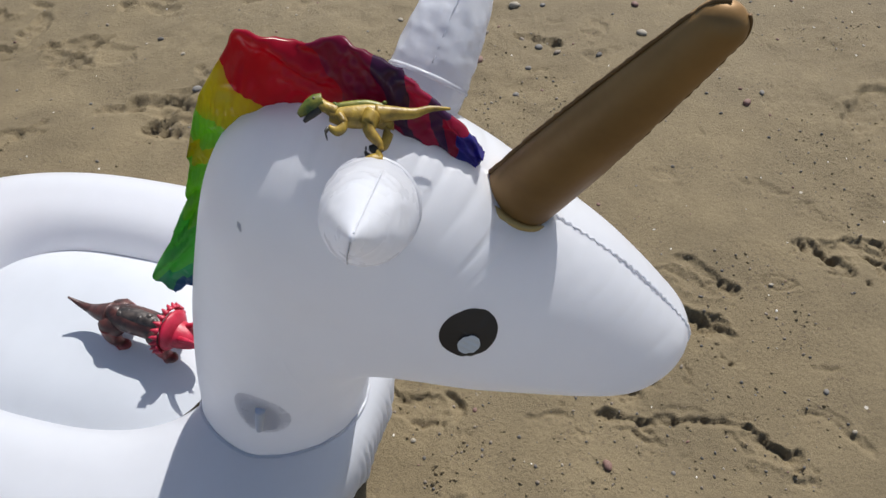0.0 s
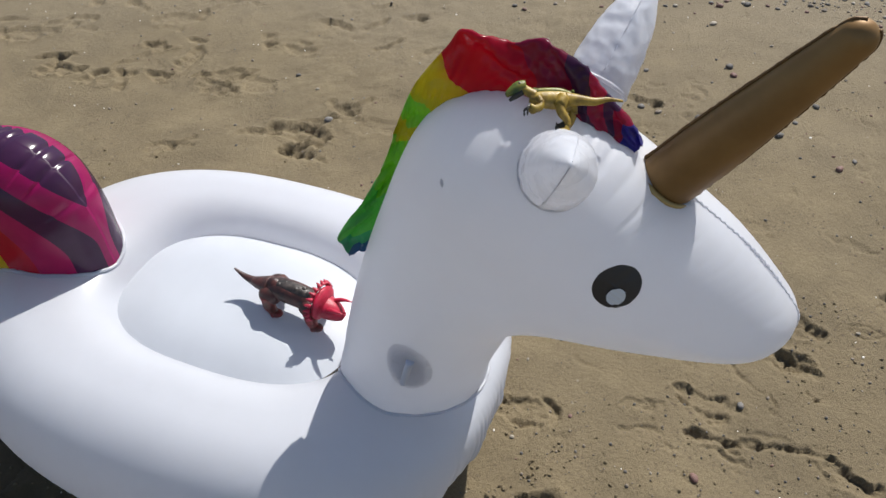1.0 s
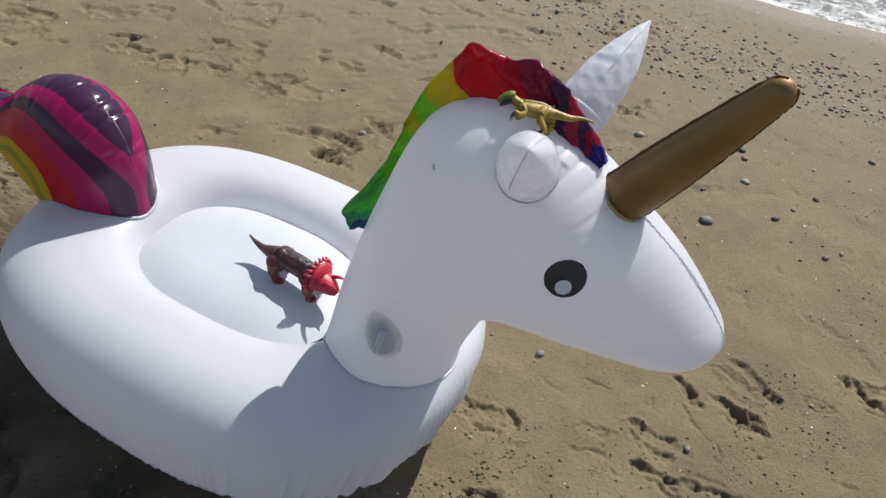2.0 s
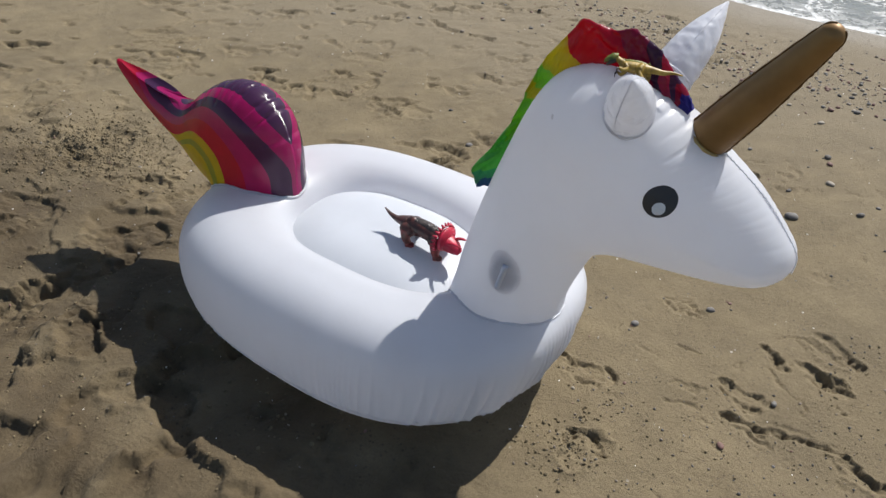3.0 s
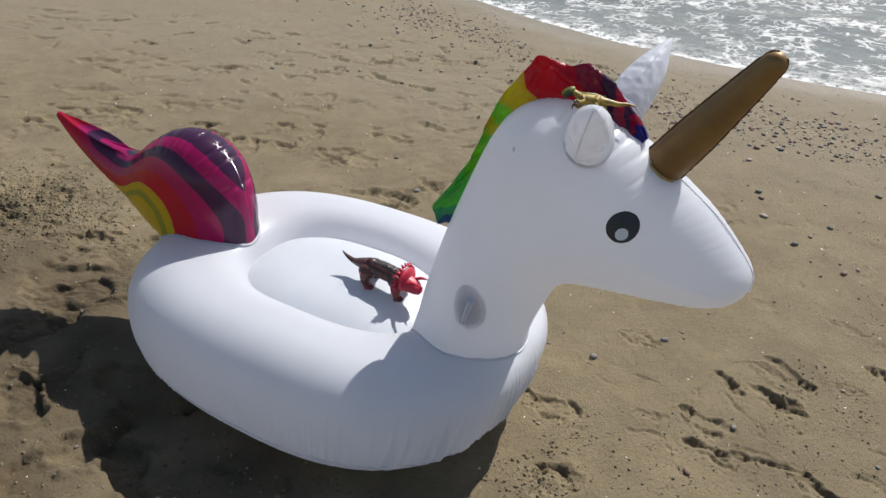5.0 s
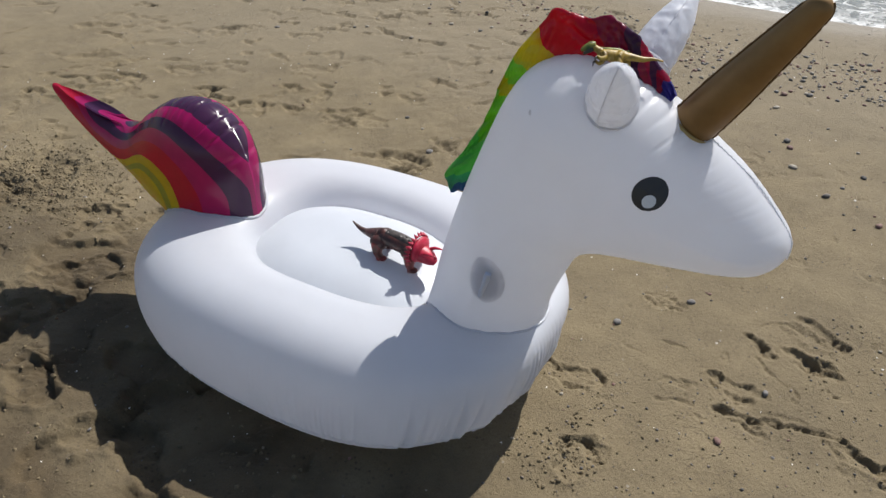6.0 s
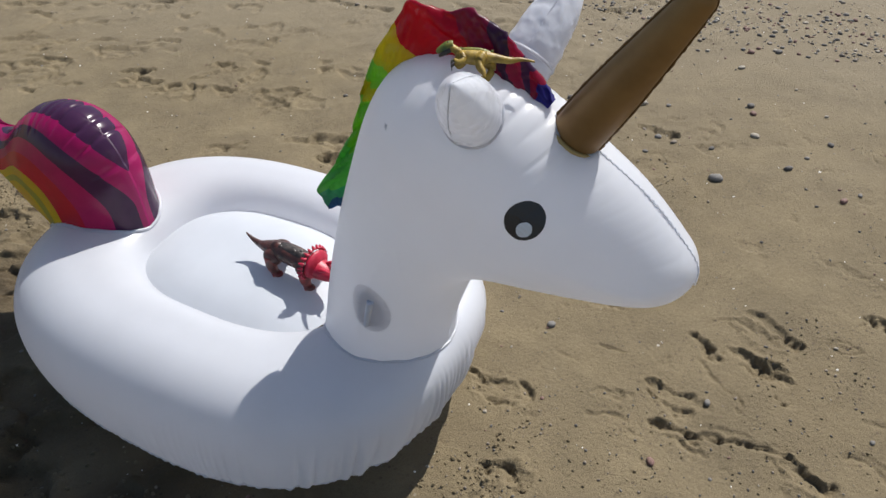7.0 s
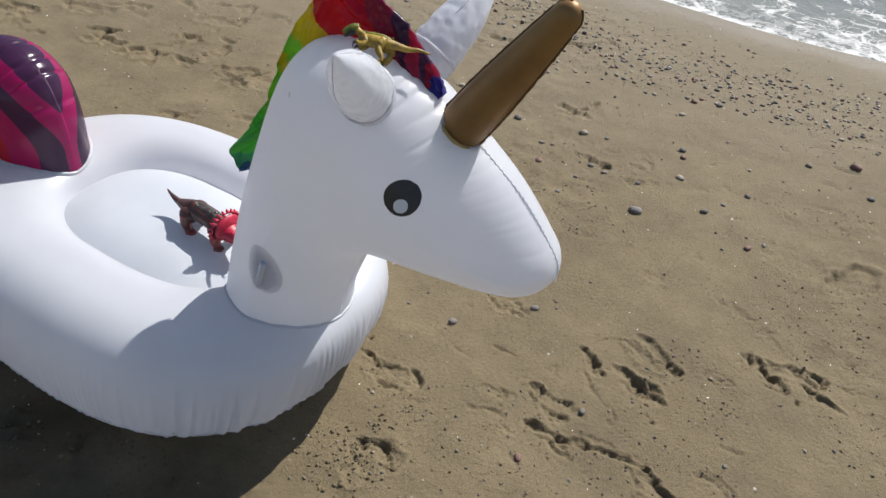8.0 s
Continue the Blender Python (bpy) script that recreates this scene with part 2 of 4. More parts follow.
def tube(points, radii, sides=14, n=24, flat=1.0, caps=True):
    """Verts and faces of a tapered tube along a smooth spine."""
    c = curve_through([(*p, r) for p, r in zip(points, radii)], n)
    spine, rad = c[:, :3], c[:, 3]
    verts, faces = [], []
    for i in range(n):
        t = Vector(spine[min(i + 1, n - 1)] - spine[max(i - 1, 0)]).normalized()
        up = Vector((0, 0, 1)) if abs(t.z) < 0.9 else Vector((1, 0, 0))
        a = t.cross(up).normalized()
        b = a.cross(t).normalized()
        for j in range(sides):
            w = 2 * math.pi * j / sides
            verts.append(Vector(spine[i]) + a * (math.cos(w) * rad[i] * flat) + b * (math.sin(w) * rad[i]))
    for i in range(n - 1):
        for j in range(sides):
            k = (j + 1) % sides
            faces.append((i * sides + j, i * sides + k, (i + 1) * sides + k, (i + 1) * sides + j))
    if caps:
        for base, at in ((0, 0), ((n - 1) * sides, n - 1)):
            verts.append(Vector(spine[at]))
            m = len(verts) - 1
            for j in range(sides):
                faces.append((base + j, base + (j + 1) % sides, m))
    return verts, faces


def join(pieces):
    """Pieces of (verts, faces, material index) as one list."""
    verts, faces, mats = [], [], []
    for v, f, m in pieces:
        o = len(verts)
        verts += list(v)
        faces += [tuple(i + o for i in q) for q in f]
        mats += [m] * len(f)
    return verts, faces, mats


def ball(c, r, sides=14, rings=8):
    verts, faces = [], []
    for i in range(rings + 1):
        a = math.pi * i / rings
        for j in range(sides):
            w = 2 * math.pi * j / sides
            verts.append(Vector(c) + Vector((r[0] * math.sin(a) * math.cos(w), r[1] * math.sin(a) * math.sin(w), r[2] * math.cos(a))))
    for i in range(rings):
        for j in range(sides):
            k = (j + 1) % sides
            faces.append((i * sides + j, i * sides + k, (i + 1) * sides + k, (i + 1) * sides + j))
    return verts, faces


# ---- ground ----
lattice = np.random.RandomState(7).rand(256, 256)


def value_noise(x, y):
    xi, yi = np.floor(x).astype(int), np.floor(y).astype(int)
    u, v = x - xi, y - yi
    u, v = u * u * (3 - 2 * u), v * v * (3 - 2 * v)
    g = lambda a, b: lattice[a % 256, b % 256]
    return (g(xi, yi) * (1 - u) + g(xi + 1, yi) * u) * (1 - v) + (g(xi, yi + 1) * (1 - u) + g(xi + 1, yi + 1) * u) * v - 0.5


def fbm(x, y, scale, octaves=4, gain=0.5):
    out, amp = 0, 1.0
    for k in range(octaves):
        x, y = 0.8 * x - 0.6 * y + 1.7, 0.6 * x + 0.8 * y - 0.9
        out = out + amp * value_noise(x * scale + 17.3 * k, y * scale + 5.1 * k)
        scale, amp = scale * 2.03, amp * gain
    return out


def smooth(a, b, v):
    t = np.clip((v - a) / (b - a), 0, 1)
    return t * t * (3 - 2 * t)


def waterline(x):
    return 4.08 + 0.8 * 0.5 * np.logaddexp(0, (0.7 - x) / 0.5) + 0.05 * np.sin(2.1 * x + 0.4)


# dents in the sand: x, y, heading in degrees, length, width, depth
PRINTS_AHEAD = [
    (0.65, 1.15, -30, 0.13, 0.05, 0.008), (0.41, 0.89, -20, 0.15, 0.07, 0.006), (1.07, 1.215, -20, 0.16, 0.06, 0.010), (0.845, 1.14, 0, 0.07, 0.05, 0.004),
    (-0.05, 0.84, -25, 0.16, 0.07, 0.007), (0.215, 1.215, -20, 0.10, 0.045, 0.006), (0.01, 0.56, 50, 0.14, 0.08, 0.008), (0.242, 0.877, 0, 0.08, 0.05, 0.004),
    (0.56, 0.80, -10, 0.2, 0.03, 0.004), (0.86, 0.74, -50, 0.12, 0.05, 0.004),
]
PRINTS_BEYOND = [
    (0.45, 0.79, -30, 0.05, 0.03, 0.0104), (0.7, 0.7, -30, 0.12, 0.05, 0.0091), (-0.903, 1.967, -10, 0.2, 0.1, 0.0143),
    (-0.8, 1.93, 20, 0.06, 0.09, 0.0195), (-0.737, 2.088, -40, 0.16, 0.05, 0.0117), (-1.655, 2.544, 5, 0.13, 0.06, 0.0195),
    (-1.58, 2.342, -15, 0.12, 0.06, 0.0195), (-1.48, 2.46, 80, 0.18, 0.09, 0.013), (-2.312, 2.639, 10, 0.26, 0.11, 0.0117),
    (-2.975, 2.712, 20, 0.28, 0.1, 0.0117), (-2.633, 2.484, 0, 0.26, 0.13, 0.013), (-1.661, 2.785, 10, 0.22, 0.08, 0.0091),
    (-1.183, 2.65, -10, 0.1, 0.04, 0.0117), (-1.004, 2.577, -15, 0.1, 0.04, 0.0104),
]
PRINTS_BEHIND = [
    (-2.0, 2.35, 0, 0.2, 0.08, 0.02), (-1.3, 2.25, -20, 0.2, 0.09, 0.016), (-1.2, 3.1, 0, 0.12, 0.05, 0.012),
    (-2.4, 3.3, 5, 0.26, 0.08, 0.014), (-3.3, 3.2, 15, 0.26, 0.1, 0.016), (-3.6, 2.3, 10, 0.28, 0.12, 0.02),
    (0.55, 2.1, 10, 0.12, 0.06, 0.007), (1.3, 1.75, 40, 0.25, 0.12, 0.014), (-1.75, 0.93, 30, 0.3, 0.14, 0.016),
    (-1.95, 1.25, 10, 0.28, 0.12, 0.012), (-1.55, 0.45, -30, 0.26, 0.12, 0.025), (-1.2, 0.33, 10, 0.26, 0.11, 0.02),
    (-1.9, 0.55, 60, 0.28, 0.12, 0.025), (-2.25, 0.95, -20, 0.28, 0.14, 0.014),
]
DENTS = PRINTS_AHEAD + PRINTS_BEYOND + PRINTS_BEHIND
walkers = random.Random(21)
for _ in range(75):
    # older, worn prints, a heel and a sole each
    px, py, pa = walkers.uniform(-4.6, -0.4), walkers.uniform(1.75, 4.3), walkers.gauss(5, 25)
    DENTS.append((px, py, pa, walkers.uniform(0.10, 0.17), walkers.uniform(0.05, 0.08), walkers.uniform(0.004, 0.012)))
    DENTS.append((px - 0.13 * math.cos(radians(pa)), py - 0.13 * math.sin(radians(pa)), pa, 0.08, 0.05, walkers.uniform(0.006, 0.018)))
for _ in range(30):
    DENTS.append((walkers.uniform(-0.2, 1.7), walkers.uniform(1.2, 2.6), walkers.gauss(-10, 40), walkers.uniform(0.06, 0.14), walkers.uniform(0.02, 0.05), walkers.uniform(0.002, 0.006)))
for _ in range(420):
    # pits and scuffs
    DENTS.append((walkers.uniform(-3.6, 1.6), walkers.uniform(0.3, 3.6), walkers.uniform(0, 180), walkers.uniform(0.015, 0.05), walkers.uniform(0.008, 0.02), walkers.uniform(0.002, 0.006)))

# grooves and broken edges in the firm sand: way points, width, depth
GROOVES = [
    ([(0.575, 1.075), (0.62, 1.055), (0.655, 1.03), (0.685, 1.005)], 0.044, 0.022),
    ([(0.655, 1.05), (0.69, 1.035)], 0.030, 0.018),
    ([(0.628, 1.232), (0.655, 1.215), (0.69, 1.175), (0.735, 1.125)], 0.024, 0.012),
    ([(0.690, 1.145), (0.735, 1.12)], 0.026, 0.012),
    ([(0.462, 1.135), (0.482, 1.10), (0.498, 1.062), (0.52, 1.045)], 0.020, 0.022),
    ([(0.50, 1.175), (0.54, 1.195), (0.59, 1.192), (0.625, 1.165)], 0.010, 0.008),
    ([(0.56, 1.185), (0.575, 1.165), (0.57, 1.15)], 0.007, 0.008),
    ([(0.471, 1.042), (0.50, 0.99), (0.53, 0.955), (0.565, 0.935), (0.58, 0.899)], 0.009, 0.009),
    ([(0.345, 0.938), (0.375, 0.934)], 0.028, 0.026),
    ([(0.344, 0.905), (0.37, 0.878), (0.40, 0.858), (0.435, 0.845), (0.455, 0.855)], 0.018, 0.015),
    ([(0.39, 0.935), (0.42, 0.915), (0.455, 0.912)], 0.012, 0.009),
    ([(0.365, 0.816), (0.40, 0.802), (0.431, 0.796), (0.475, 0.796), (0.515, 0.789)], 0.018, 0.017),
    ([(0.515, 0.779), (0.56, 0.782), (0.602, 0.779), (0.64, 0.771), (0.666, 0.758)], 0.016, 0.015),
    ([(0.66, 0.76), (0.69, 0.735), (0.715, 0.71), (0.742, 0.694)], 0.024, 0.017),
    ([(0.198, 0.803), (0.25, 0.808), (0.305, 0.806)], 0.012, 0.007),
    ([(0.400, 0.773), (0.425, 0.758), (0.44, 0.742), (0.465, 0.735)], 0.020, 0.013),
    ([(0.445, 0.77), (0.46, 0.75)], 0.016, 0.012),
    ([(0.625, 0.745), (0.640, 0.715), (0.648, 0.70)], 0.017, 0.012),
    ([(0.645, 0.675), (0.665, 0.662)], 0.012, 0.008),
    ([(0.72, 0.640), (0.765, 0.638)], 0.016, 0.010),
    ([(0.809, 1.158), (0.83, 1.168), (0.865, 1.16), (0.884, 1.138), (0.86, 1.115), (0.825, 1.125), (0.809, 1.15)], 0.008, 0.006),
    ([(0.965, 1.255), (0.985, 1.235), (1.01, 1.20), (1.04, 1.172)], 0.024, 0.020),
    ([(1.06, 1.26), (1.10, 1.25), (1.15, 1.25)], 0.02, 0.018),
    ([(1.09, 1.20), (1.13, 1.17), (1.17, 1.14)], 0.026, 0.016),
    ([(0.93, 1.265), (0.97, 1.272)], 0.012, 0.009),
    ([(-0.138, 0.902), (-0.115, 0.89), (-0.092, 0.868)], 0.022, 0.020),
    ([(0.020, 0.868), (0.040, 0.845), (0.050, 0.818)], 0.018, 0.015),
    ([(-0.05, 0.81), (-0.02, 0.797), (0.005, 0.793)], 0.014, 0.010),
    ([(-0.02, 0.615), (0.02, 0.61), (0.045, 0.585), (0.060, 0.560)], 0.018, 0.016),
    ([(0.165, 1.23), (0.19, 1.215), (0.225, 1.20), (0.262, 1.19)], 0.014, 0.010),
    ([(0.215, 1.047), (0.25, 1.033), (0.285, 1.022)], 0.008, 0.008),
    ([(0.09, 1.005), (0.12, 0.985), (0.16, 0.98)], 0.010, 0.006),
    ([(0.80, 0.79), (0.83, 0.782), (0.86, 0.75), (0.885, 0.715)], 0.012, 0.008),
    ([(0.875, 0.90), (0.89, 0.885), (0.905, 0.885)], 0.012, 0.009),
    ([(0.26, 0.905), (0.275, 0.88), (0.262, 0.86)], 0.012, 0.006),
]


scuffs = random.Random(33)
for _ in range(150):
    # broken rims of old footprints over the beach, each a bent stroke
    sx, sy, sa = scuffs.uniform(-4.6, 0.4), scuffs.uniform(1.8, 4.3), radians(scuffs.gauss(-5, 28))
    sl, bend = scuffs.uniform(0.05, 0.17), scuffs.uniform(-0.5, 0.5)
    way = [(sx + t * sl * math.cos(sa + bend * t), sy + t * sl * math.sin(sa + bend * t)) for t in (-0.5, 0.0, 0.5)]
    GROOVES.append((way, scuffs.uniform(0.018, 0.038), scuffs.uniform(0.010, 0.028)))


def carve_grooves(h, x, y, wx, wy, rough):
    for way, width, depth in GROOVES:
        line = curve_through(way, 24)
        (x0, y0), (x1, y1) = line.min(0) - 0.09, line.max(0) + 0.09
        sel = np.flatnonzero((x > x0) & (x < x1) & (y > y0) & (y < y1))
        if not len(sel):
            continue
        xs, ys = x[sel], y[sel]
        ragged = fbm(xs + 12, ys + 3, 19.0, 4, 0.62)
        p = np.stack([0.55 * xs + 0.45 * wx[sel], 0.55 * ys + 0.45 * wy[sel]], axis=1)
        off = p[:, None] - line
        i = (off ** 2).sum(-1).argmin(1)
        far_side = off[np.arange(len(p)), i] @ np.array((0.46, 0.89)) > 0
        r = segment_distance(p, line) / (0.38 * width) * (1 + 1.0 * ragged)
        edge = 0.008 / width
        # a steep broken edge towards the sea, a slope towards the land
        floor_ = np.where(far_side, smooth(1 + edge, 1 - 1.6 * edge, r), np.clip(1 - r / 2.3, 0, 1) ** 0.8)
        h[sel] += -0.66 * depth * floor_ * (1 - 0.8 * rough[sel] - 1.1 * ragged) + 0.16 * depth * np.exp(-((r - 1.5) / 0.5) ** 2) * far_side * (1 + 2.5 * ragged)
    return h


def ground_height(x, y):
    near = np.exp(-((x + 0.4) ** 2 + (y - 1.2) ** 2) / 20.0)
    h = 0.024 * fbm(x, y, 1.3, 2) * (0.4 + 0.6 * near) + 0.0035 * fbm(x + 9, y, 9.0, 3)
    h = h + 0.010 * near * fbm(x + 40, y + 22, 3.6, 3)
    # sand turned up at the rear of the float: smooth slabs with broken, crumbling edges
    churn = (0.35 * smooth(-0.10, -0.50, x + 0.25 * (y - 0.6)) * smooth(0.75, 0.55, y) + 0.65 * smooth(-0.55, -1.25, x + 0.25 * (y - 0.6))) * smooth(1.75, 1.25, y + 0.10 * x + 0.25 * fbm(x + 2, y, 2.0, 2))
    churn = churn * smooth(3.4, 2.2, np.hypot(x + 1.6, y - 0.9))
    slabs, slabs_b = fbm(x + 31, y + 4, 3.0, 4, 0.5), fbm(x + 11, y + 64, 5.6, 4, 0.5)
    broken = np.exp(-(slabs / 0.07) ** 2) + 0.8 * np.exp(-(slabs_b / 0.06) ** 2) + 0.9 * smooth(-1.0, -0.5, x) + 0.22
    h = h + churn * (0.034 * smooth(-0.05, 0.05, slabs) + 0.020 * smooth(-0.04, 0.04, slabs_b) - 0.032 + 0.05 * fbm(x, y + 7, 1.6, 2)
                     + broken * (0.020 * fbm(x, y + 50, 20.0, 4, 0.6) + 0.008 * fbm(x, y + 20, 60.0, 2)))
    # a bed of crumbs
    h = h + 0.016 * smooth(1.2, 0.6, np.hypot((x + 2.35) / 0.42, (y - 1.42) / 0.28) + 0.5 * fbm(x, y, 4.0, 2)) * fbm(x + 3, y + 70, 26.0, 3, 0.6)
    # scuffed prints
    wear = smooth(0.05, 0.22, fbm(x + 80, y + 12, 0.9, 3)) * near
    h = h + wear * 0.009 * fbm(x + 3, y + 70, 11.0, 4, 0.6)
    wx, wy = x + 0.042 * fbm(x + 5, y + 5, 17.0, 4, 0.62), y + 0.042 * fbm(x + 45, y + 15, 17.0, 4, 0.62)
    rough = fbm(x + 8, y + 33, 26.0, 3, 0.6)
    for cx, cy, ang, length, width, depth in DENTS:
        sel = np.hypot(x - cx, y - cy) < 0.7 * length + 0.10
        if not sel.any():
            continue
        dx, dy = wx[sel] - cx, wy[sel] - cy
        ca, sa = math.cos(radians(ang)), math.sin(radians(ang))
        u, v = (dx * ca + dy * sa) / (length / 2), (-dx * sa + dy * ca) / (width / 2)
        r = np.sqrt(u * u + v * v)
        edge = max(0.008 / (0.5 * min(length, width)), 0.12)
        wall = smooth(1 + edge, 1 - edge, r)
        h[sel] += -depth * wall * (0.8 + 0.3 * v.clip(-1, 1)) + depth * 0.9 * wall * rough[sel] + 0.35 * depth * np.exp(-((r - 1.22) / 0.16) ** 2) * (1 + rough[sel])
    h = carve_grooves(h, x, y, wx, wy, rough)
    # the beach falls to the sea
    out = y - waterline(x)
    h = h * smooth(0.3, -0.8, out) - 0.05 * smooth(-1.6, 0.2, out) - 0.08 * np.clip(out, 0, 60)
    return h


def axis(lo, hi, step, lo2, hi2, step2, far):
    a = list(np.arange(lo, hi, step))
    up = list(np.arange(hi, hi2, step2))
    down = list(np.arange(lo - step2, lo2, -step2))[::-1]
    grow = []
    v, s = hi2, step2
    while v < far:
        grow.append(v)
        s *= 1.35
        v += s
    grow2 = []
    v, s = lo2, step2
    while v > -far:
        grow2.append(v)
        s *= 1.35
        v -= s
    return np.array(sorted(set(grow2 + down + a + up + grow)))


def build_ground():
    xs = axis(-2.6, 1.5, 0.0095, -6.0, 3.5, 0.035, 900)
    ys = axis(0.1, 2.7, 0.0095, -2.5, 6.5, 0.035, 900)
    xs = np.sort(np.concatenate([xs[(xs < -4.2) | (xs > -2.61)], np.arange(-4.2, -2.61, 0.014)]))
    ys = np.sort(np.concatenate([ys[(ys < 2.69) | (ys > 4.2)], np.arange(2.705, 4.2, 0.014)]))
    # finer ahead of the float, where the eye passes nearest
    xs = np.sort(np.concatenate([xs[(xs < -0.25) | (xs > 1.25)], np.arange(-0.245, 1.248, 0.0044)]))
    ys = np.sort(np.concatenate([ys[(ys < 0.45) | (ys > 1.45)], np.arange(0.455, 1.448, 0.0044)]))
    gx, gy = np.meshgrid(xs, ys)
    x, y = gx.ravel(), gy.ravel()
    z = ground_height(x, y)
    nx, ny = len(xs), len(ys)
    i = (np.arange(ny - 1)[:, None] * nx + np.arange(nx - 1)[None]).ravel()
    quads = np.stack([i, i + 1, i + nx + 1, i + nx], axis=1)
    me = bpy.data.meshes.new("ground")
    me.vertices.add(len(x))
    me.vertices.foreach_set("co", np.stack([x, y, z], axis=1).ravel())
    me.loops.add(quads.size)
    me.loops.foreach_set("vertex_index", quads.ravel())
    me.polygons.add(len(quads))
    me.polygons.foreach_set("loop_start", np.arange(0, quads.size, 4))
    me.polygons.foreach_set("use_smooth", np.ones(len(quads), dtype=bool))
    me.update(calc_edges=True)
    at = me.attributes.new("wet", "FLOAT", "POINT")
    at.data.foreach_set("value", smooth(-0.75, -0.05, y - waterline(x) + 0.2 * fbm(x, y, 2.0, 2)).astype(np.float32))
    at = me.attributes.new("firm", "FLOAT", "POINT")
    at.data.foreach_set("value", (0.75 * smooth(2.0, 3.4, y + 0.15 * x + 0.5 * fbm(x, y, 1.1, 3))).astype(np.float32))
    # moist sand at the rear, carried on beside the float to deepen its shadow
    at = me.attributes.new("damp_shade", "FLOAT", "POINT")
    damp_shade = smooth(-0.12, -0.60, x + 0.25 * (y - 0.6) + 0.15 * fbm(x, y + 3, 4.0, 2)) * smooth(1.25, 0.70, y + 0.15 * x) * smooth(3.6, 2.2, np.hypot(x + 1.6, y - 0.9)) * (0.75 + 0.8 * fbm(x, y, 5.0, 3))
    at.data.foreach_set("value", np.clip(damp_shade, 0, 1).astype(np.float32))
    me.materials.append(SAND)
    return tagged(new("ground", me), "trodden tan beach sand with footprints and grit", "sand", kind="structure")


ground = build_ground()


def build_water():
    xs = axis(-4.0, 4.0, 0.05, -9.0, 9.0, 0.3, 900)
    ys = axis(3.4, 7.0, 0.03, 3.3, 14.0, 0.2, 900)
    ys = ys[ys > 3.2]
    gx, gy = np.meshgrid(xs, ys)
    x, y = gx.ravel(), gy.ravel()
    out = y - waterline(x)
    z = -0.0495 + smooth(0, 1.5, out) * (0.02 * fbm(x, y, 3.0, 3) + 0.03 * fbm(x * 0.5, y * 1.4, 1.2, 2))
    nx = len(xs)
    faces = [(r * nx + c, r * nx + c + 1, (r + 1) * nx + c + 1, (r + 1) * nx + c) for r in range(len(ys) - 1) for c in range(nx - 1)]
    ob = link_mesh("water", np.stack([x, y, z], axis=1), faces, WATER)
    at = ob.data.attributes.new("fringe", "FLOAT", "POINT")
    rim = out + 0.05 * fbm(x, y, 5.0, 3)
    at.data.foreach_set("value", (smooth(0.11, 0.05, rim) * smooth(-0.06, 0.0, rim) + 0.22 * smooth(0.7, 0.1, rim)).astype(np.float32))
    return tagged(ob, "shallow sea with white lacy foam at its edge", "sea", kind="structure")


water = build_water()

# ---- the inflatable float: x to its front, y to its left, z up ----
float_root = tagged(new("inflatable_float"), "white vinyl inflatable unicorn ride-on float with rainbow mane, lying on sand", "inflatable float")
float_root.matrix_world = pose(0, 0.656, 0, 0, 0, -16)

RING_C, RING_A, RING_B = -0.760, 0.642, 0.455
SEAT_C, SEAT_A, SEAT_B, SEAT_Y = -0.735, 0.266, 0.174, 0.026
RING_Z, RING_H = 0.190, 0.190


def super_ellipse(w, a, b, e):
    c, s = math.cos(w), math.sin(w)
    r = (abs(c / a) ** e + abs(s / b) ** e) ** (-1 / e)
    return r * c, r * s


def ring_point(w, f):
    ox, oy = super_ellipse(w, RING_A, RING_B, 2.5)
    ix, iy = super_ellipse(w, SEAT_A, SEAT_B, 2.7)
    o, i = Vector((RING_C + ox, oy, 0)), Vector((SEAT_C + ix, iy + SEAT_Y, 0))
    mid, half = (o + i) / 2, (o - i) / 2
    c, s = math.cos(f), math.sin(f)
    # gathered folds along the outer weld, deepest at the breast
    front = max(0.0, math.cos(w)) ** 2
    wave = abs(math.sin(58 * w + 5 * math.sin(5 * w) + 3 * math.sin(13 * w + 1)))
    fold = (0.020 * front ** 0.7 + 0.0012) * (wave ** 0.55 - 0.6) * (0.8 + 1.6 * noise.noise((9 * w, 0, 0)) + 0.8 * noise.noise((31 * w, s * 3, 2))) * max(0.0, c) ** 2 * math.exp(-((s + 0.22) / 0.42) ** 2)
    p = mid + half * (math.copysign(abs(c) ** (0.95 - 0.25 * front if c > 0 else 0.62), c)) * (1 + fold / 0.15)
    p.z = RING_Z + RING_H * (1 - 0.13 * front) * math.copysign(abs(s) ** (0.88 - 0.13 * front), s)
    p.x += 0.34 * (p.z - RING_Z) * front
    if p.z < 0.012:
        p.z = 0.012 + (p.z - 0.012) * 0.2
    return p


def build_ring():
    nw, nf = 1100, 72
    verts = [ring_point(2 * math.pi * a / nw, 2 * math.pi * b / nf) for a in range(nw) for b in range(nf)]
    faces = [(a * nf + b, ((a + 1) % nw) * nf + b, ((a + 1) % nw) * nf + (b + 1) % nf, a * nf + (b + 1) % nf) for a in range(nw) for b in range(nf)]
    return link_mesh("ring_body", verts, faces, WHITE, float_root, "white inflated vinyl ring with gathered welded seam")


ring = build_ring()


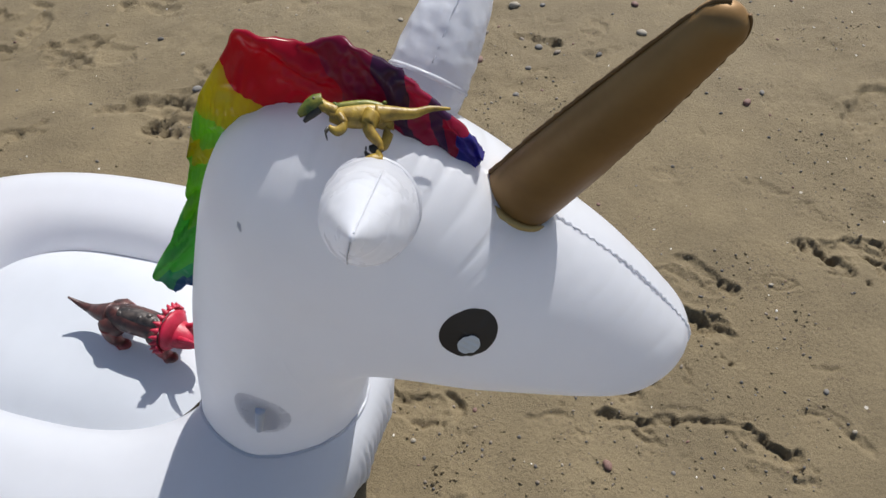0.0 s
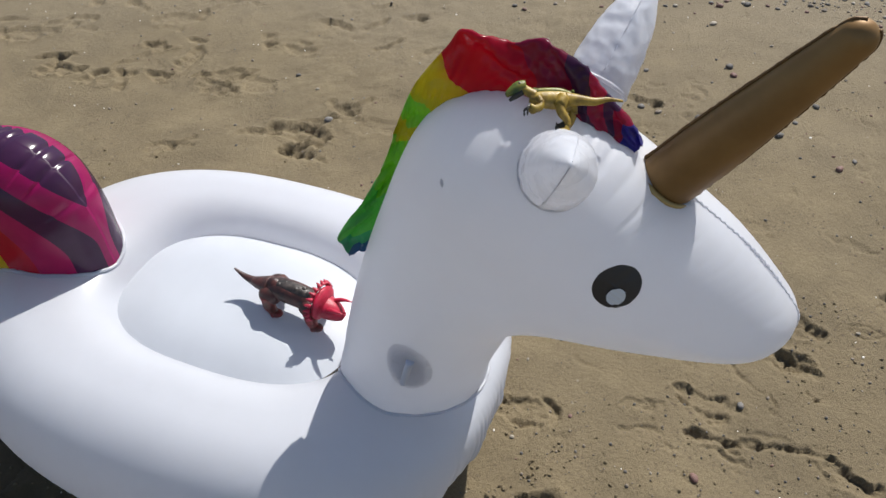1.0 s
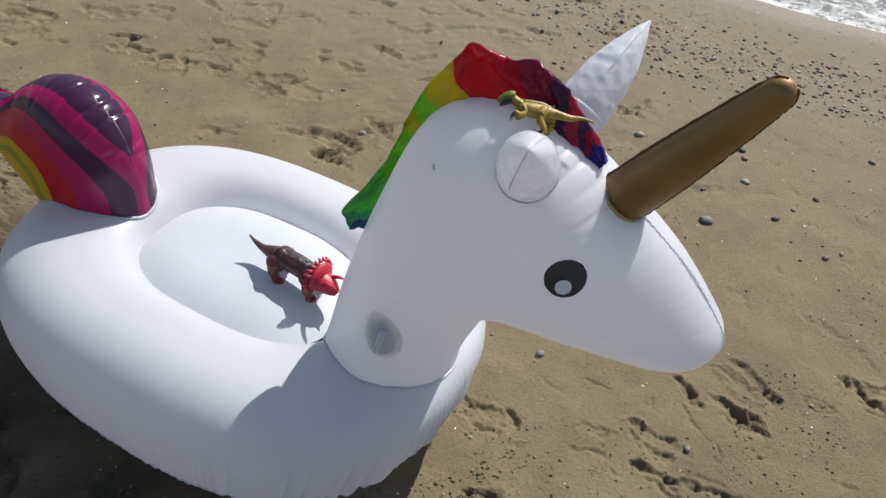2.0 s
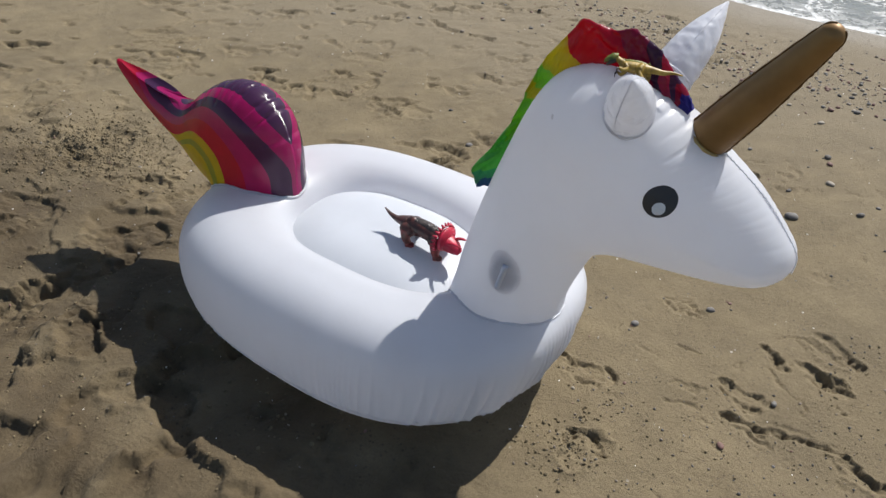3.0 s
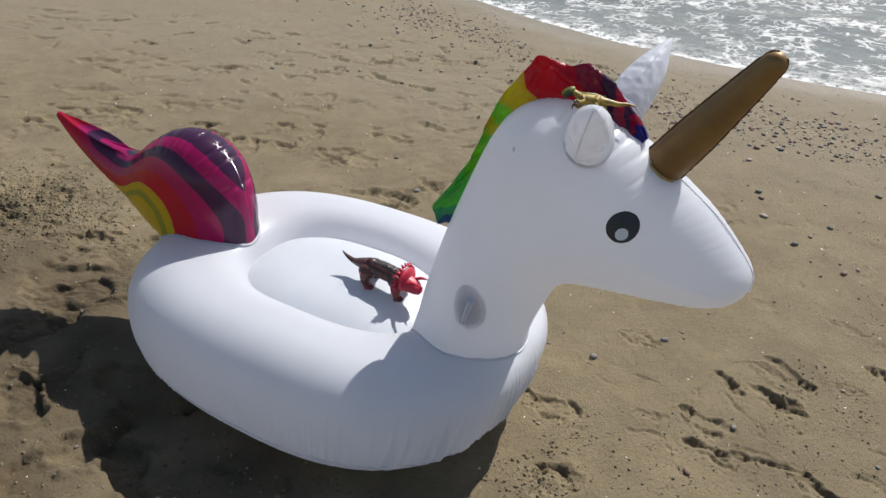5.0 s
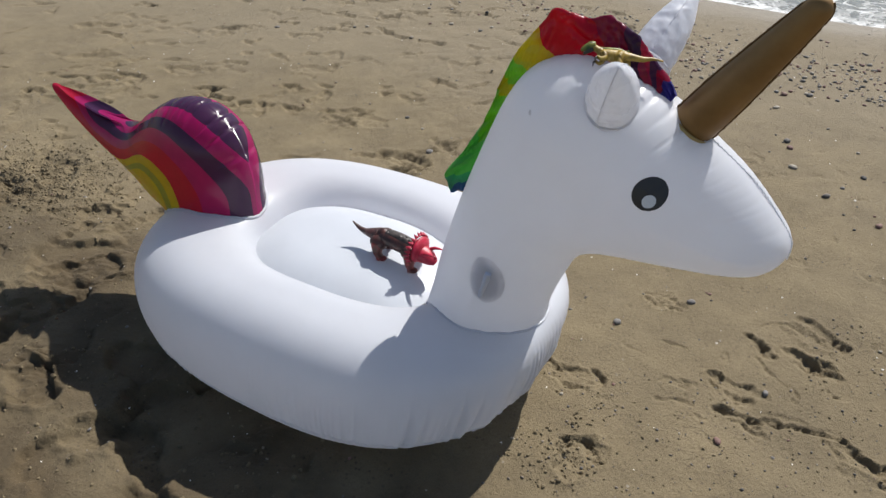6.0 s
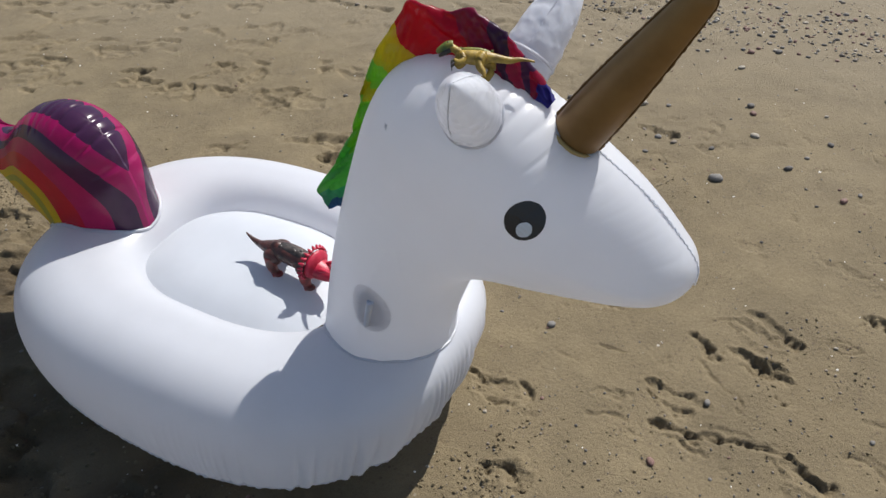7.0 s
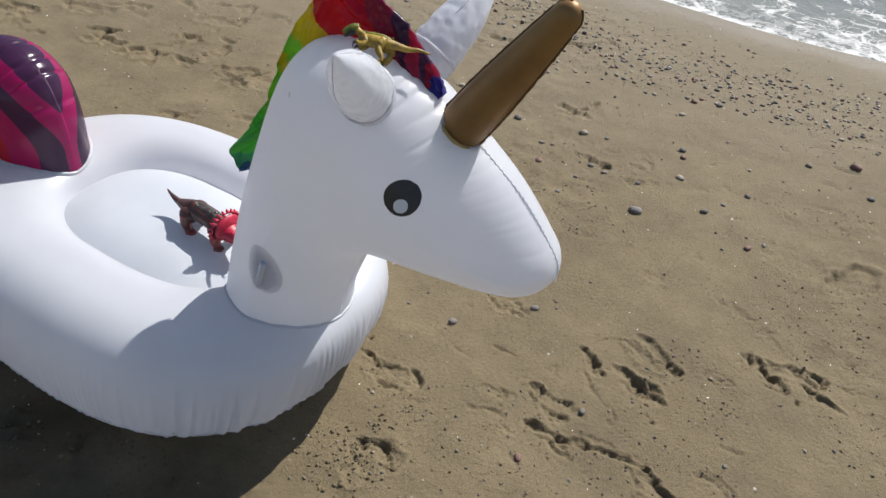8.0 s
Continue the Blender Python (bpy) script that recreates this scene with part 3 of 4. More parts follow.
def build_seat():
    nw, nr = 96, 16
    verts, faces = [], []
    for r in range(nr + 1):
        k = r / nr
        for a in range(nw):
            x, y = super_ellipse(2 * math.pi * a / nw, SEAT_A * 1.16 * k, SEAT_B * 1.2 * k, 2.6) if r else (0, 0)
            verts.append((SEAT_C + x, y + SEAT_Y, 0.341 - 0.045 * k ** 4 + 0.003 * noise.noise((6 * x, 6 * y, 0))))
    for r in range(nr):
        for a in range(nw):
            b = (a + 1) % nw
            faces.append((r * nw + a, r * nw + b, (r + 1) * nw + b, (r + 1) * nw + a))
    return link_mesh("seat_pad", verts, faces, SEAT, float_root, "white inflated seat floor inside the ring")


seat = build_seat()


def inflated(name, outline, skip, centre, reach, half, mat, parent, label="", n=150, m=30, bands=None, bulge=None, y0=0.0, pucker=None):
    """A two-sided air cushion with this outline in the x-z plane; skip: the share of the outline, from its start, that is an open end."""
    line = curve_through(outline, n, closed=True)
    loop = np.vstack([line, line[:1]])
    welded = loop[int(skip * n):]
    c = np.array(centre)
    rho = np.sin(np.linspace(0, 1, m + 1)[1:] * math.pi / 2)
    pts = np.vstack([[c]] + [c + (line - c) * r for r in rho])
    d = segment_distance(pts, welded)
    t = np.clip(d / reach, 0, 1)
    w = half * np.sqrt(np.clip(1 - (1 - t) ** 2, 0, 1))
    if bulge is not None:
        w = w * bulge(pts[:, 0], pts[:, 1])
    g = w[1:].reshape(m, n)
    for _ in range(6):
        s = g.copy()
        s[1:-1] = (g[:-2] + g[2:] + np.roll(g, 1, 1)[1:-1] + np.roll(g, -1, 1)[1:-1] + 2 * g[1:-1]) / 6
        s[0] = (w[0] + g[1] + np.roll(g, 1, 1)[0] + np.roll(g, -1, 1)[0]) / 4
        g = s
    w[1:] = g.ravel()
    w[0] = g[0].mean()
    flat_pts = pts.copy()
    if pucker is not None:
        # creases that run in from the weld, uneven in reach
        depth, count, inward, where = pucker
        turn = np.tile(np.arange(n) / n, m)
        phase = count * turn + 0.35 * np.sin(41 * turn) + 0.25 * np.sin(97 * turn + 1)
        reach_in = inward * (0.65 + 0.35 * np.sin(2.4 * np.floor(phase)))
        near = np.clip(1 - d[1:] / reach_in, 0, 1) * where(pts[1:, 0], pts[1:, 1])
        crease = np.abs(np.cos(math.pi * phase)) ** 7 * near
        w[1:] -= depth * crease * np.clip(d[1:] / 0.012, 0, 1)
        pts[1:] += (c - pts[1:]) * (depth * 1.6 * crease)[:, None]
    k = len(pts)
    verts = [(p[0], y0 - h, p[1]) for p, h in zip(pts, w)] + [(p[0], y0 + h, p[1]) for p, h in zip(pts, w)]
    faces = []
    for o in (0, k):
        for a in range(n):
            b = (a + 1) % n
            faces.append((o, o + 1 + a, o + 1 + b))
            for r in range(m - 1):
                q = o + 1 + r * n
                faces.append((q + a, q + b, q + n + b, q + n + a))
    e = 1 + (m - 1) * n
    for a in range(n):
        b = (a + 1) % n
        faces.append((e + a, e + b, k + e + b, k + e + a))
    val = None
    if bands is not None:
        one = bands(flat_pts)
        val = np.concatenate([one, one])
    return link_mesh(name, verts, faces, mat, parent, label, bands=val), pts, w


# neck and head, one cushion; the outline starts at the open foot of the neck
HEAD = [(-0.15, 0.22), (-0.30, 0.20), (-0.44, 0.24), (-0.415, 0.40), (-0.358, 0.60), (-0.292, 0.78), (-0.228, 0.925), (-0.165, 0.995), (-0.08, 1.02),
        (0.0, 1.008), (0.08, 0.966), (0.16, 0.912), (0.25, 0.848), (0.32, 0.778), (0.353, 0.732), (0.352, 0.690), (0.32, 0.652), (0.26, 0.632),
        (0.17, 0.622), (0.08, 0.615), (0.0, 0.600), (-0.048, 0.565), (-0.080, 0.50), (-0.120, 0.38)]
head, head_pts, head_w = inflated("neck_and_head", HEAD, 0.10, (-0.13, 0.72), 0.168, 0.148, WHITE, float_root, "white inflated neck and head", n=640, m=56, pucker=(0.0042, 96, 0.055, lambda x, z: smooth(0.66, 0.74, z) * smooth(-0.20, -0.05, x) * (0.22 + 0.78 * smooth(0.17, 0.10, x)) * smooth(0.36, 0.33, x)),
                                  bulge=lambda x, z: 1 - 0.25 * np.clip((x - 0.1) / 0.26, 0, 1) + 0.04 * np.clip((0.56 - z) / 0.20, 0, 1))


def weld_round(name, part_ob, cx, cy, base_ob, z_hi, z_lo, radius, mat, parent, label=""):
    """A thin welded rim where an upright part meets the ring."""
    up, low = (BVHTree.FromPolygons([v.co for v in o.data.vertices], [p.vertices[:] for p in o.data.polygons]) for o in (part_ob, base_ob))
    rim = []
    for k in range(60):
        w = 2 * math.pi * k / 60
        way = Vector((math.cos(w), math.sin(w), 0))
        for z in np.arange(z_hi, z_lo, -0.004):
            p = up.ray_cast(Vector((cx, cy, z)), way)[0]
            if p is None:
                continue
            top = low.ray_cast(Vector((p.x, p.y, 1.5)), Vector((0, 0, -1)))[0]
            if top is not None and top.z >= p.z - 0.002:
                rim.append(p + way * 0.002)
                break
    if len(rim) < 8:
        return None
    rim.append(rim[0])
    v, f = tube([tuple(p) for p in rim], [radius] * len(rim), 8, 160, caps=False)
    return link_mesh(name, v, f, mat, parent, label)


weld_round("weld_rim", head, -0.28, 0.0, ring, 0.55, 0.15, 0.003, SEAM, head, "welded rim at the foot of the neck")

# centre seam on the snout
top_line = [(0.135, 0.930), (0.20, 0.885), (0.27, 0.832), (0.325, 0.772), (0.354, 0.730), (0.355, 0.690)]
v, f = tube([(x, 0.0, z) for x, z in top_line], [0.0017] * 6, 8, 110)
v = [p + Vector((0.0006, 0.0016 * math.sin(i // 8 * 1.7), 0.0012 * math.sin(i // 8 * 2.3))) for i, p in enumerate(v)]
link_mesh("snout_seam", v, f, SEAM, head, "puckered welded centre seam")

# outer weld low on the ring
ring_line = [ring_point(2 * math.pi * k / 360, -0.36) for k in range(361)]
v, f = tube([(p.x, p.y, p.z) for p in ring_line], [0.0026] * 361, 6, 1100, caps=False)
v = [p + Vector((0, 0, 0.0022 * math.sin(i // 6 * 0.9) + 0.003 * math.sin(i // 6 * 0.23) * math.sin(i // 6 * 0.041))) for i, p in enumerate(v)]
link_mesh("ring_seam", v, f, SEAM, ring, "fine wavy weld line")


def head_half(x, z):
    d = (head_pts[:, 0] - x) ** 2 + (head_pts[:, 1] - z) ** 2
    i = np.argsort(d)[:4]
    k = 1 / (d[i] + 1e-6)
    return float((head_w[i] * k).sum() / k.sum())


def disc_on_head(name, cx, cz, rx, rz, lift, mat, parent, label="", side=-1, tilt=0.0, n=36, m=6):
    verts, faces = [], []
    for r in range(m + 1):
        for a in range(n):
            w = 2 * math.pi * a / n
            u, v = rx * r / m * math.cos(w), rz * r / m * math.sin(w)
            x, z = cx + u * math.cos(tilt) - v * math.sin(tilt), cz + u * math.sin(tilt) + v * math.cos(tilt)
            verts.append((x, side * (head_half(x, z) + lift), z))
    for r in range(m):
        for a in range(n):
            b = (a + 1) % n
            faces.append((r * n + a, r * n + b, (r + 1) * n + b, (r + 1) * n + a))
    return link_mesh(name, verts, faces, mat, parent, label)


for side in (-1, 1):
    eye = disc_on_head("eye", 0.109, 0.835, 0.0305, 0.0305, 0.002, EYE_BLACK, head, "printed round black eye", side)
    disc_on_head("eye_highlight", 0.111, 0.823, 0.012, 0.012, 0.004, EYE_WHITE, eye, "white highlight", side)
valve = disc_on_head("valve_patch", -0.213, 0.520, 0.041, 0.066, 0.0015, CLEAR, head, "translucent grey oval valve patch")
disc_on_head("valve_recess", -0.214, 0.518, 0.029, 0.050, 0.003, RECESS, valve, "darker recess of the valve")
here = lambda x, z, out: (x, -head_half(x, z) - out, z)
v, f = tube([here(-0.226, 0.474, 0.005), here(-0.216, 0.508, 0.007), here(-0.205, 0.548, 0.005)], [0.0055, 0.0065, 0.0075], 10, 14)
link_mesh("valve_plug", v, f, VALVE, valve, "pale blue valve plug")

# horn
HB, HT = Vector((0.1365, 0.0, 0.9225)), Vector((0.301, -0.012, 1.177))
ax = HT - HB
v, f = tube([HB - ax * 0.10, HB, HB + ax * 0.3, HB + ax * 0.65, HB + ax * 0.92, HB + ax * 0.965, HB + ax * 0.99, HB + ax * 1.005, HB + ax * 1.012], [0.040, 0.0418, 0.0390, 0.0308, 0.0232, 0.0205, 0.0155, 0.009, 0.001], 32, 90, 0.84)
horn = link_mesh("horn", v, f, GOLD, float_root, "matt gold vinyl horn")
side = Vector((-ax.z, 0, ax.x)).normalized()
for edge in (1, -1):
    pts = [HB + ax * t + side * (r * edge) for t, r in ((0.02, 0.0421), (0.3, 0.0397), (0.65, 0.0315), (0.9, 0.0238), (0.975, 0.0188), (1.008, 0.009))]
    v, f = tube(pts, [0.0028, 0.0026, 0.0024, 0.0022, 0.0022, 0.0020], 8, 160)
    v = [p + side * (0.0011 * noise.noise((i // 8 * 0.31, edge, 0)) + 0.0009 * noise.noise((i // 8 * 0.12, edge, 4))) for i, p in enumerate(v)]
    link_mesh("horn_seam", v, f, GOLD_SEAM, horn, "dark welded seam")
u = ax.normalized()
p1 = Vector((0, 1, 0))
p2 = u.cross(p1).normalized()
hoop = [HB - ax * 0.01 + (p1 * math.cos(k * math.pi / 12) * 0.87 + p2 * math.sin(k * math.pi / 12)) * 0.0440 for k in range(25)]
v, f = tube([tuple(p) for p in hoop], [0.0046] * 25, 8, 72, caps=False)
link_mesh("horn_rim", v, f, PALE_GOLD, horn, "pale gold rim at the foot of the horn")
disc_on_head("scuff_mark", -0.140, 0.935, 0.003, 0.005, 0.002, SCUFF, head, "faint grey scuff", -1, 0.4, 14, 2)

# ears
for side in (-1, 1):
    base, tip = Vector((0.002, side * 0.080, 0.962)), Vector((0.055, side * 0.237, 1.105))
    a = tip - base
    v, f = tube([base, base + a * 0.25, base + a * 0.55, base + a * 0.8, tip], [0.047, 0.0485, 0.0405, 0.0225, 0.002], 48, 60, 0.95)
    v = [p + (p - (base + a * min(1, max(0, (p - base).dot(a) / a.length_squared)))) * (0.10 * (0.2 - abs(noise.noise(p * 38))) + 0.05 * (0.2 - abs(noise.noise(p * 90)))) for p in v]
    ear = link_mesh("ear", v, f, CRINKLED, float_root, "white pointed inflated ear")
    u = a.normalized()
    p1 = u.cross(Vector((0, 0, 1))).normalized()
    p2 = u.cross(p1)
    hoop = [base + a * 0.14 + (p1 * math.cos(k * math.pi / 12) * 0.95 + p2 * math.sin(k * math.pi / 12)) * 0.0482 for k in range(25)]
    v, f = tube([tuple(p) for p in hoop], [0.0030] * 25, 6, 72, caps=False)
    link_mesh("ear_rim", v, f, SEAM, ear, "welded rim at the foot of the ear")
    upright = Vector((0.35, 0, 1)) - u * Vector((0.35, 0, 1)).dot(u)
    for way in (1, -1):
        q = upright.normalized() * way
        v, f = tube([tuple(base + a * t + q * r) for t, r in ((0.2, 0.0480), (0.55, 0.0404), (0.8, 0.0226), (0.99, 0.003))], [0.0009] * 4, 6, 60)
        v = [p + q * (0.0004 * math.sin(i // 6 * 1.3)) for i, p in enumerate(v)]
        link_mesh("ear_seam", v, f, SEAM, ear, "puckered weld line")

# mane: a thin, slack fin along the crest
CREST = [(-0.318, 0.66), (-0.304, 0.70), (-0.278, 0.775), (-0.248, 0.86), (-0.205, 0.935), (-0.15, 0.972), (-0.08, 0.992), (0.0, 0.985), (0.045, 0.970), (0.088, 0.957)]
OUTER = [(-0.358, 0.655), (-0.362, 0.715), (-0.318, 0.785), (-0.270, 0.885), (-0.234, 0.985), (-0.176, 1.064), (-0.146, 1.098), (-0.085, 1.086), (-0.038, 1.094), (0.020, 1.060), (0.066, 1.005), (0.098, 0.972)]


def build_mane():
    ns, nv = 360, 30
    a, b = curve_through(CREST, ns), curve_through(OUTER, ns)
    verts, faces, band = [], [], []
    for half_side in (-1, 1):
        for i in range(ns):
            s = i / (ns - 1)
            for j in range(nv + 1):
                t = j / nv
                p = a[i] * (1 - t) + b[i] * t
                puff = 0.003 + 0.008 * math.sin(math.pi * min(1, t * 0.9 + 0.1)) ** 0.7 * math.sin(math.pi * min(max(s, 0.03), 0.97)) ** 0.4
                crease = (0.022 * (0.3 - abs(noise.noise((s * 15 + t * 2.5, t * 1.5, 2)))) + 0.008 * (0.25 - abs(noise.noise((s * 34 - t * 4, t * 2.5, 5)))) + 0.002 * (0.25 - abs(noise.noise((s * 70 + t * 6, t * 6, 9)))) + 0.02 * noise.noise((s * 6, t * 1.2, 7))) * min(1, 1.6 * t)
                edge = 0.005 * t * noise.noise((s * 13, 0, 3)) + 0.0008 * t * noise.noise((s * 40, 0, 3))
                verts.append((p[0] + edge, half_side * (puff if 0 < j < nv else 0.002) + crease - 0.048 * max(0.0, 1 - s / 0.45) * (0.2 + 0.8 * t), p[1] + edge))
                band.append(s + 0.03 * noise.noise((s * 8, t * 2.5, 1)) + (0.10 * (t - 0.45) if s > 0.42 else 0.02 * (t - 0.5) + 0.08 * (t - 0.45) * smooth(0.3, 0.42, s)) * smooth(1.0, 0.8, s))
    k = ns * (nv + 1)
    for o in (0, k):
        for i in range(ns - 1):
            for j in range(nv):
                q = o + i * (nv + 1) + j
                faces.append((q, q + 1, q + nv + 2, q + nv + 1))
    for i in range(ns - 1):
        for j in (0, nv):
            q = i * (nv + 1) + j
            faces.append((q, q + nv + 1, k + q + nv + 1, k + q))
    return link_mesh("mane", verts, faces, MANE_BANDS, float_root, "glossy rainbow-striped slack vinyl mane", bands=np.clip(band, 0, 0.999))


mane = build_mane()

# tail
TAIL = [(-1.08, 0.30), (-1.25, 0.27), (-1.42, 0.28), (-1.55, 0.36), (-1.69, 0.43), (-1.81, 0.51), (-1.885, 0.60), (-1.76, 0.565), (-1.63, 0.54), (-1.51, 0.545),
        (-1.40, 0.617), (-1.29, 0.673), (-1.18, 0.678), (-1.09, 0.62), (-1.052, 0.52), (-1.052, 0.40)]


def tail_bands(pts):
    """Stripes run as arcs about the rear of the foot; 0 at the crest."""
    hub = np.array((-1.49, 0.325))
    line = curve_through(TAIL, 240, closed=True)
    tip = int(np.argmin(line[:, 0]))
    upper = np.vstack([line[tip:], [(-1.06, 0.20)]]) - hub
    turn = np.arctan2(upper[:, 1], upper[:, 0])
    order = np.argsort(turn)
    off = pts - hub
    way = np.interp(np.arctan2(off[:, 1], off[:, 0]), turn[order], np.hypot(upper[:, 0], upper[:, 1])[order])
    over = lambda q: np.arccos(1 - np.clip(q / 0.16, 0, 1)) * 0.16 + np.clip(q - 0.16, 0, 1)
    v = 0.82 * over(np.clip(way - np.hypot(off[:, 0], off[:, 1]), 0, 1)) / over(way)
    x, z = pts[:, 0], pts[:, 1]
    # the dark crest strip runs out to a point at the front, the other stripes close up towards the foot
    v = v + 0.17 * smooth(0.67, 0.42, z) * smooth(-1.42, -1.25, x) * np.clip(1 - v / 0.45, 0, 1)
    # on the thin end the crest strip and the yellow have run out
    du, dl = segment_distance(pts, line[tip:]), segment_distance(pts, line[int(0.16 * 240):tip + 1])
    thin = np.minimum(0.185 + 0.50 * du / (du + dl + 1e-6) + 0.25 * smooth(-1.66, -1.86, x), 0.45)
    k = smooth(-1.62, -1.50, x)
    return np.clip(v * k + thin * (1 - k), 0, 0.999)


tail, _, _ = inflated("tail", TAIL, 0.16, (-1.24, 0.47), 0.16, 0.118, TAIL_BANDS, float_root, "glossy rainbow-striped inflated tail", bands=tail_bands,
                      n=640, m=56, pucker=(0.012, 44, 0.052, lambda x, z: smooth(0.50, 0.58, z) * smooth(-1.46, -1.38, x)),
                      bulge=lambda x, z: 1 - 0.6 * np.clip((-1.35 - x) / 0.5, 0, 1))


weld_round("tail_rim", tail, -1.24, 0.0, ring, 0.48, 0.2, 0.005, SEAM, tail, "clear welded rim at the foot of the tail")


# ---- toy figures ----
def figure(name, pieces, mats, m, label, category):
    v, f, mi = join(pieces)
    ob = link_mesh(name, v, f, mats)
    ob.data.polygons.foreach_set("material_index", mi)
    ob.matrix_world = m
    return tagged(ob, label, category)


def build_triceratops():
    P = []
    add = lambda vf, m: P.append((*vf, m))
    add(tube([(-0.060, 0, 0.058), (-0.03, 0, 0.061), (0.0, 0, 0.060), (0.03, 0, 0.055), (0.055, 0, 0.052)], [0.017, 0.023, 0.0245, 0.023, 0.018], 18, 20, 0.95), 0)
    add(tube([(-0.06, 0, 0.066), (-0.03, 0, 0.074), (0.0, 0, 0.077), (0.03, 0, 0.072), (0.05, 0, 0.066)], [0.005, 0.010, 0.011, 0.010, 0.005], 14, 20, 1.15), 1)
    add(tube([(-0.05, 0, 0.060), (-0.075, 0, 0.056), (-0.097, 0.003, 0.050), (-0.118, 0.005, 0.054), (-0.136, 0.006, 0.067)], [0.021, 0.014, 0.0085, 0.005, 0.0015], 12, 20), 0)
    for x, y, l in ((-0.045, -0.022, 0.010), (-0.045, 0.022, -0.004), (0.045, -0.022, 0.006), (0.045, 0.022, -0.006)):
        add(tube([(x, y * 0.8, 0.052), (x + 0.002, y * 1.15, 0.03), (x + l * 0.5, y * 1.1, 0.012), (x + l, y * 1.1, 0.002)], [0.017, 0.012, 0.009, 0.011], 12, 14), 3)
        add(ball((x + l + 0.003, y * 1.1, 0.006), (0.012, 0.010, 0.007)), 3)
    for x, y, z, r in ((-0.044, -0.015, 0.050, 0.020), (-0.044, 0.015, 0.050, 0.020), (0.038, -0.014, 0.050, 0.018), (0.038, 0.014, 0.050, 0.018), (-0.040, 0.0, 0.068, 0.016)):
        add(ball((x, y, z), (r * 1.15, r * 0.9, r * 1.15)), 0)
    for k in range(9):
        add(ball((-0.05 + 0.012 * k, 0.004 * math.sin(2.3 * k), 0.083 - 0.0004 * (k - 4) ** 2), (0.006, 0.006, 0.005), 8, 5), 1)
    # frill, with small points round the edge
    add(ball((0.060, 0, 0.062), (0.011, 0.034, 0.036)), 2)
    for k in range(17):
        w = radians(-45 + 270 * k / 16)
        c = (0.054, 0.035 * math.cos(w), 0.062 + 0.035 * math.sin(w))
        add(tube([c, (c[0] - 0.008, c[1] * 1.22, 0.062 + (c[2] - 0.062) * 1.24)], [0.006, 0.001], 6, 4), 2)
    add(tube([(0.06, 0, 0.052), (0.076, 0, 0.046), (0.090, 0, 0.038), (0.100, 0, 0.033)], [0.024, 0.021, 0.015, 0.007], 14, 14), 2)
    for y in (-0.011, 0.011):
        add(tube([(0.075, y, 0.060), (0.092, y * 1.3, 0.070), (0.112, y * 1.4, 0.072)], [0.005, 0.004, 0.001], 8, 8), 2)
    add(tube([(0.096, 0, 0.044), (0.105, 0, 0.054)], [0.004, 0.001], 8, 5), 2)
    return figure("toy_dinosaur", P, [DINO_BROWN, DINO_BACK, DINO_RED, DINO_LEG], float_root.matrix_world @ pose(-0.569, 0.026, 0.339, 0, 0, -3) @ Matrix.Diagonal((1.2, 1.2, 0.96, 1)),
                  "brown plastic three-horned toy dinosaur with red frill, on the seat", "toy dinosaur")


